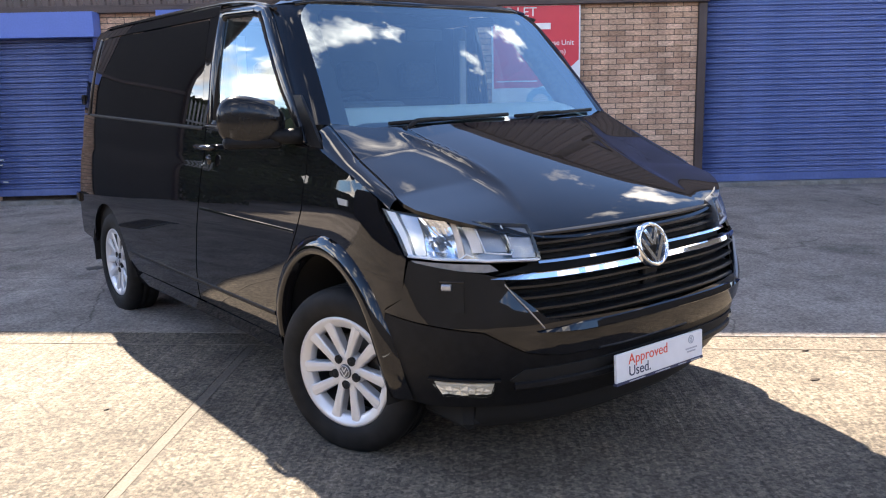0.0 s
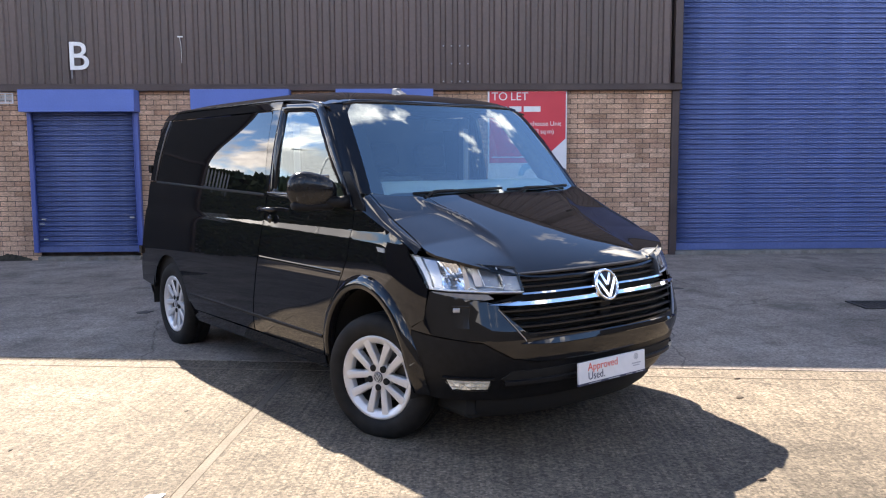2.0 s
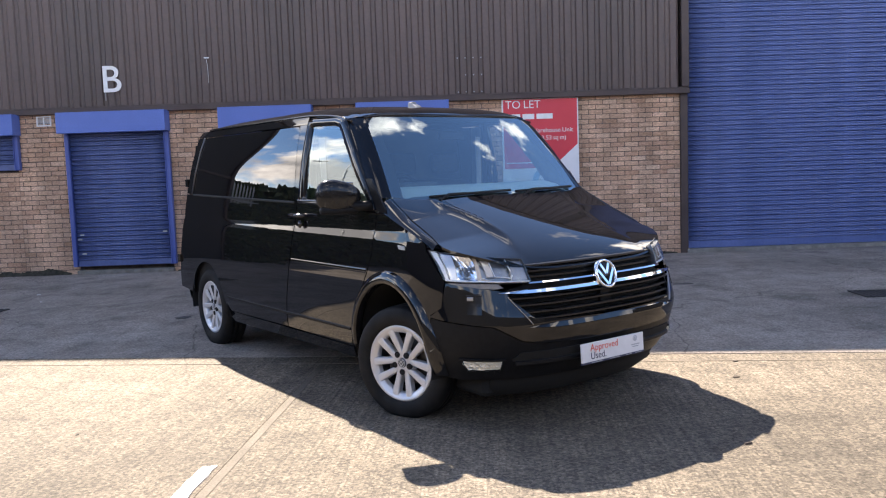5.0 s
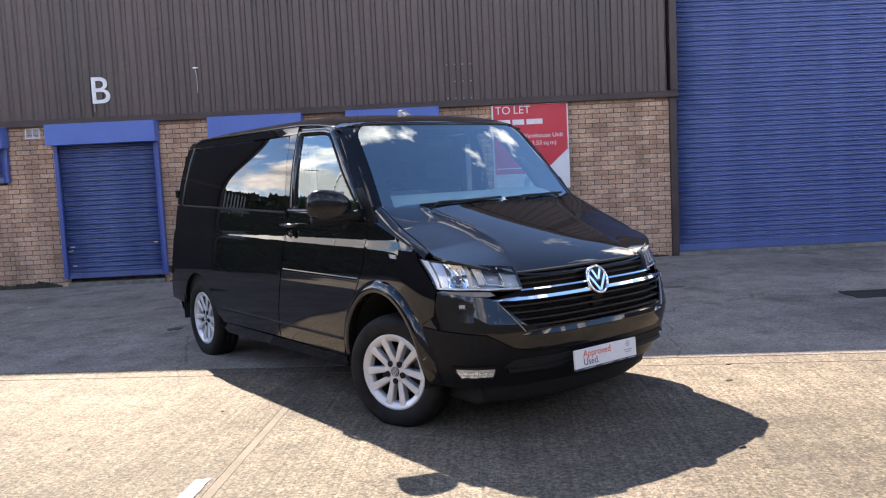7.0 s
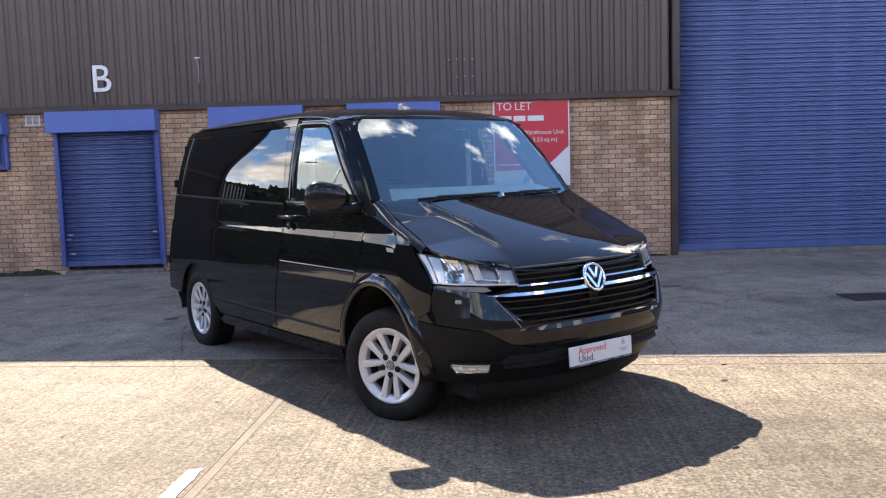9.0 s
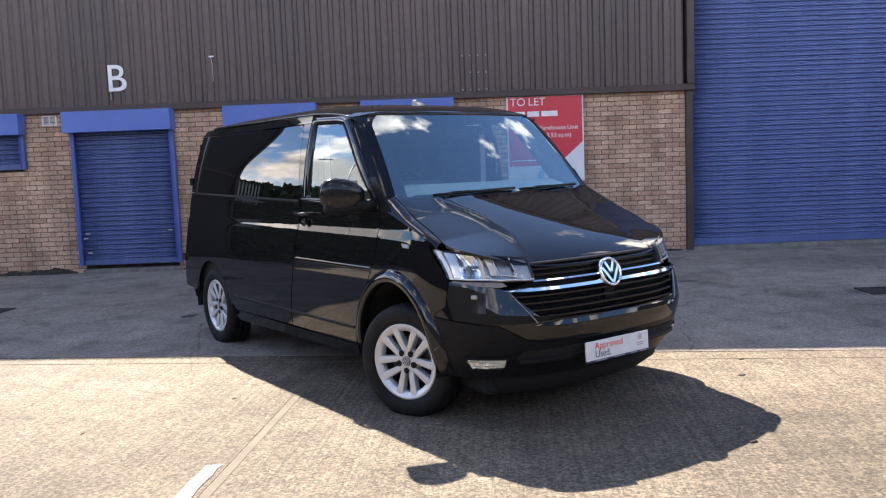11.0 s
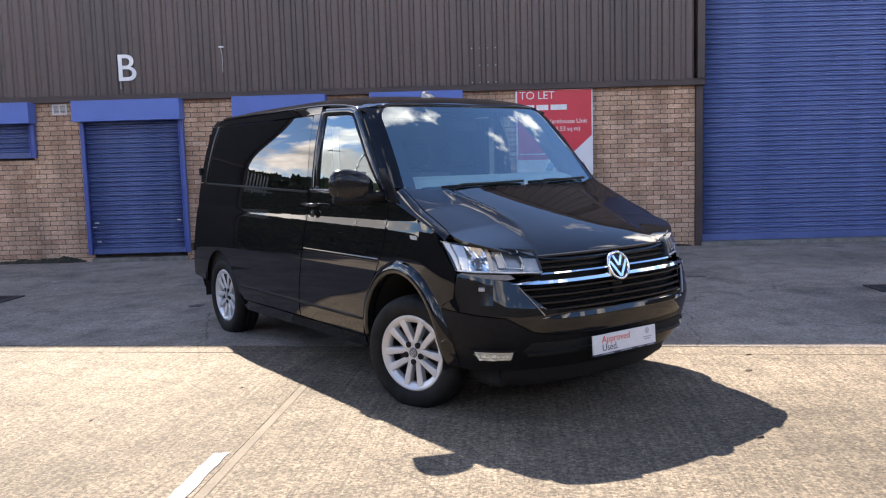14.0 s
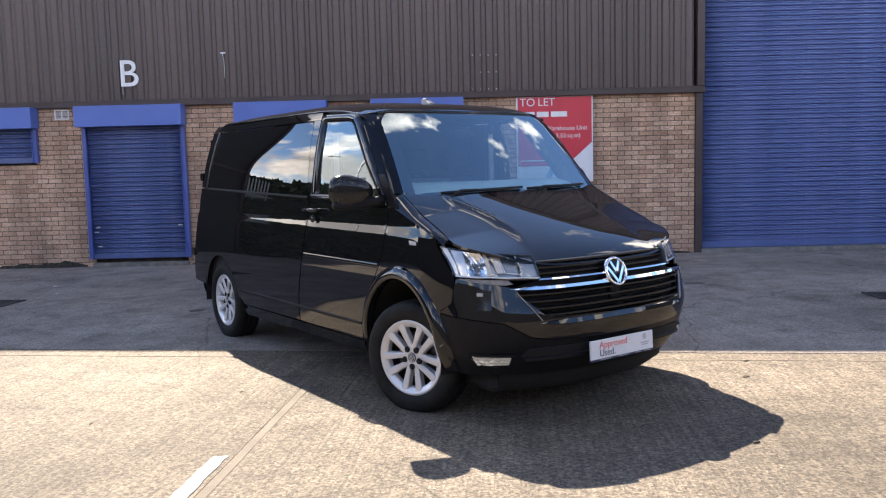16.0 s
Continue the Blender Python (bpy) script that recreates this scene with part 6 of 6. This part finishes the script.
# ---------------------------------------------------------------- wheels
def wheel(x, y, outer, steer):
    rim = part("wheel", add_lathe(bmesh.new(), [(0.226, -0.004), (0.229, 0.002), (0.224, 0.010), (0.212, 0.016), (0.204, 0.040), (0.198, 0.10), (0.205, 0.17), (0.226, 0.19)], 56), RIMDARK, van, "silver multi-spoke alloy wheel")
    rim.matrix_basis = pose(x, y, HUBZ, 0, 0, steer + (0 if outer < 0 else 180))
    part("rim_lip", add_lathe(bmesh.new(), [(0.232, 0.004), (0.229, -0.006), (0.222, -0.008), (0.212, -0.004), (0.200, 0.003), (0.189, 0.009), (0.184, 0.015), (0.183, 0.045)], 56), ALLOY, rim)
    tp = [(0.226, 0.002), (0.236, -0.010), (0.252, -0.018), (0.275, -0.022), (0.300, -0.020), (0.320, -0.011), (0.333, 0.004), (0.340, 0.020), (0.3425, 0.040), (0.343, 0.060), (0.336, 0.062), (0.336, 0.069), (0.343, 0.071), (0.343, 0.100), (0.336, 0.102), (0.336, 0.109), (0.343, 0.111), (0.3425, 0.145), (0.338, 0.165), (0.325, 0.182), (0.30, 0.196), (0.26, 0.198), (0.228, 0.188)]
    bm = add_lathe(bmesh.new(), tp, 72)
    for v in bm.verts:                                      # the loaded tyre sits flat on the ground and bulges a little
        if v.co.z < -HUBZ + 0.05:
            v.co.y += (0.008 if v.co.y > 0.09 else -0.008) * (1 - (v.co.z + HUBZ) / 0.05 if v.co.z > -HUBZ else 1.0)
            v.co.z = max(v.co.z, -HUBZ + 0.001)
    part("tyre", bm, RUBBER, rim)
    part("brake_disc", add_lathe(bmesh.new(), [(0.05, 0.085), (0.14, 0.085), (0.145, 0.09), (0.145, 0.11), (0.05, 0.11)], 36), STEEL, rim)
    part("caliper", box(-0.145, -0.08, 0.065, 0.13, -0.07, 0.07, 0.012), IRON, rim)
    part("wheel_back", add_lathe(bmesh.new(), [(0.0, 0.15), (0.20, 0.15)], 36), DARK, rim)
    part("hub", add_lathe(bmesh.new(), [(0.0, 0.012), (0.030, 0.012), (0.033, 0.010), (0.060, 0.016), (0.078, 0.026), (0.080, 0.060)], 40), ALLOY, rim)
    cap = part("centre_cap", add_lathe(bmesh.new(), [(0.0, 0.002), (0.022, 0.003), (0.029, 0.006), (0.031, 0.014)], 28), LAMPDARK, rim)
    for a, b in (((-0.010, 0.018), (0.0, 0.0)), ((0.010, 0.018), (0.0, 0.0)), ((-0.018, 0.006), (0.0, -0.020)), ((0.018, 0.006), (0.0, -0.020))):
        part("cap_bar", bar2d(a, b, 0.004, 0.002), ALLOY, cap).matrix_basis = pose(0, 0.0035, 0, 90, 0, 0)
    part("cap_ring", add_lathe(bmesh.new(), [(0.024, 0.004), (0.0255, 0.001), (0.027, 0.004)], 28), ALLOY, cap)
    first_spoke = first_bolt = None
    for k in range(5):
        ang = -90 + 72 * k
        bolt_m = pose(0, 0, 0, 0, -ang, 0) @ pose(0.056, 0.0, 0.0)
        if first_bolt is None:
            first_bolt = part("bolt", add_lathe(bmesh.new(), [(0.0, 0.008), (0.008, 0.008), (0.010, 0.0105), (0.0165, 0.0105), (0.0185, 0.0075), (0.0185, 0.02)], 14), DARK, rim)
            first_bolt.matrix_basis = bolt_m
        else:
            share("bolt", first_bolt, bolt_m, rim)
        for q in (-1, 1):
            m = pose(0, 0, 0, 0, -ang, 0) @ Matrix.Diagonal((1, 1, q, 1))
            bm = bmesh.new()
            rings = []
            for r, off, w, yf, dp in ((0.045, 0.0250, 0.0175, 0.014, 0.034), (0.075, 0.0300, 0.0185, 0.012, 0.038), (0.12, 0.0385, 0.0205, 0.006, 0.042), (0.17, 0.0480, 0.0235, 0.001, 0.040), (0.198, 0.0540, 0.0270, -0.001, 0.036)):
                rings.append([bm.verts.new((r, yy, q * (off + ww))) for ww, yy in ((-w, yf + dp), (-w, yf + 0.006), (-w + 0.005, yf + 0.001), (0.0, yf - 0.001), (w - 0.005, yf + 0.001), (w, yf + 0.006), (w, yf + dp))])
            for a, b in zip(rings, rings[1:]):
                for i in range(6):
                    bm.faces.new((a[i], a[i + 1], b[i + 1], b[i]))
            bm.faces.new(rings[0])
            bm.faces.new(rings[-1])
            bmesh.ops.recalc_face_normals(bm, faces=bm.faces)
            sp = part("spoke", bm, ALLOY, rim)
            sp.matrix_basis = pose(0, 0, 0, 0, -ang, 0)
    return rim


STEER = 19.0
for s in (-1, 1):
    wheel(0.015, s * 0.925, s, STEER)
    wheel(-WB, s * 0.905, s, 0)

# ---------------------------------------------------------------- cabin
rows = []
for x, z in ((-0.20, 1.300), (-0.27, 1.345), (-0.36, 1.362), (-0.48, 1.355), (-0.58, 1.335), (-0.63, 1.27), (-0.64, 1.15), (-0.60, 0.95), (-0.50, 0.70)):
    rows.append([Vector((x + 0.03 * math.cos(3 * y), y, z - (0.02 if abs(y) > 0.7 else 0.0))) for y in np.linspace(-0.80, 0.80, 21)])
dash = part("dashboard", loft(rows), DASHTOP, van, "pale grey dashboard")
part("instrument_hood", box(-0.66, -0.48, -0.55, -0.22, 1.30, 1.385, 0.03, 3), TRIM, dash)
sw = part("steering_wheel", add_lathe(bmesh.new(), [(0.185 + 0.016 * math.cos(a), 0.016 * math.sin(a)) for a in np.linspace(0, 2 * math.pi, 9)[:-1]], 36, "z", closed=True), SEAL, van)
sw.matrix_basis = pose(-0.80, -0.38, 1.27, 0, -58, 0)
part("wheel_boss", add_lathe(bmesh.new(), [(0, 0.02), (0.05, 0.016), (0.07, -0.01), (0.07, -0.04)], 20, "z"), TRIM, sw)
for a in (0, 180, 270):
    part("wheel_spoke", box(0.05, 0.18, -0.02, 0.02, -0.012, 0.004, 0.004), TRIM, sw).matrix_basis = pose(0, 0, 0, 0, 0, a)
for y, w in ((-0.40, 0.25), (0.12, 0.24), (0.55, 0.22)):
    st = part("seat", box(-1.35, -0.88, y - w, y + w, 0.62, 0.82, 0.05, 3), CLOTH, van)
    bk = part("seat_back", box(-0.07, 0.07, -w, w, 0, 0.62, 0.05, 3), CLOTH, st)
    bk.matrix_basis = pose(-1.30, y, 0.78, 0, -12, 0)
    hd = part("headrest", box(-0.05, 0.05, -0.13, 0.13, 0, 0.18, 0.04, 3), CLOTH, st)
    hd.matrix_basis = pose(-1.44, y, 1.43, 0, -8, 0)
bm = box(-1.58, -1.54, -0.84, 0.84, 0.40, 1.80, 0.01)
for v in bm.verts:
    v.co.y *= (side_y(-1.56, max(v.co.z, 0.5)) - 0.06) / 0.84
part("bulkhead", bm, BULK, van)
part("cab_floor", box(-1.6, -0.2, -0.84, 0.84, 0.36, 0.42, 0.01), DARK, van)
part("head_lining", panel([(-0.70, -0.66), (-0.70, 0.66), (-1.56, 0.70), (-1.56, -0.70)], lambda x, y: Vector((x, y, roof_top(x, y) - 0.035)), up, thick=0.004, step=0.15), BULK, van)
part("interior_mirror", box(-0.02, 0.0, -0.11, 0.11, -0.03, 0.03, 0.008, 2), SEAL, van).matrix_basis = pose(-0.62, 0.0, 1.70)
for s in (-1, 1):
    part("door_card", box(-1.20, -0.48, s * 0.86 - 0.02, s * 0.86 + 0.02, 0.42, 1.24, 0.01), TRIM, van)
    part("centre_pillar", box(-1.32, -1.22, s * 0.75 - 0.025, s * 0.75 + 0.020, 1.20, 1.80, 0.02, 2), BULK, van)
    part("seat_belt", box(-1.215, -1.205, s * 0.715 - 0.022, s * 0.715 + 0.022, 1.05, 1.72), GREYTEXT, van)

# ---------------------------------------------------------------- brickwork last: many small pieces
brick_wall("wall_brick_5", 2.475, 4.09, 0.0, CLADZ, 300, "buff brick wall beside the loading bay")
brick_wall("wall_brick_4", 0.34, 2.475, 0.0, CLADZ, 0, "buff brick wall behind the letting board")
brick_wall("wall_brick_3", -1.78, -0.90, 0.0, CLADZ, 0, "buff brick pier between shuttered windows")
brick_wall("wall_brick_2", -4.02, -3.02, 0.0, CLADZ, 190, "buff brick pier beside the shuttered doorway")
brick_wall("wall_brick_1", -6.36, -5.50, 0.0, CLADZ, 300, "weathered buff brick pier with stains")
brick_wall("wall_brick_0", -8.35, -7.95, 0.0, CLADZ, 0, "weathered buff brick wall")
for k, (a, b) in enumerate((WIN1, WIN2, WIN3)):
    brick_wall("wall_brick_%d" % (6 + k), a, b, 0.0, 1.66, 120 if k == 0 else 0, "buff brick wall under a shuttered window")
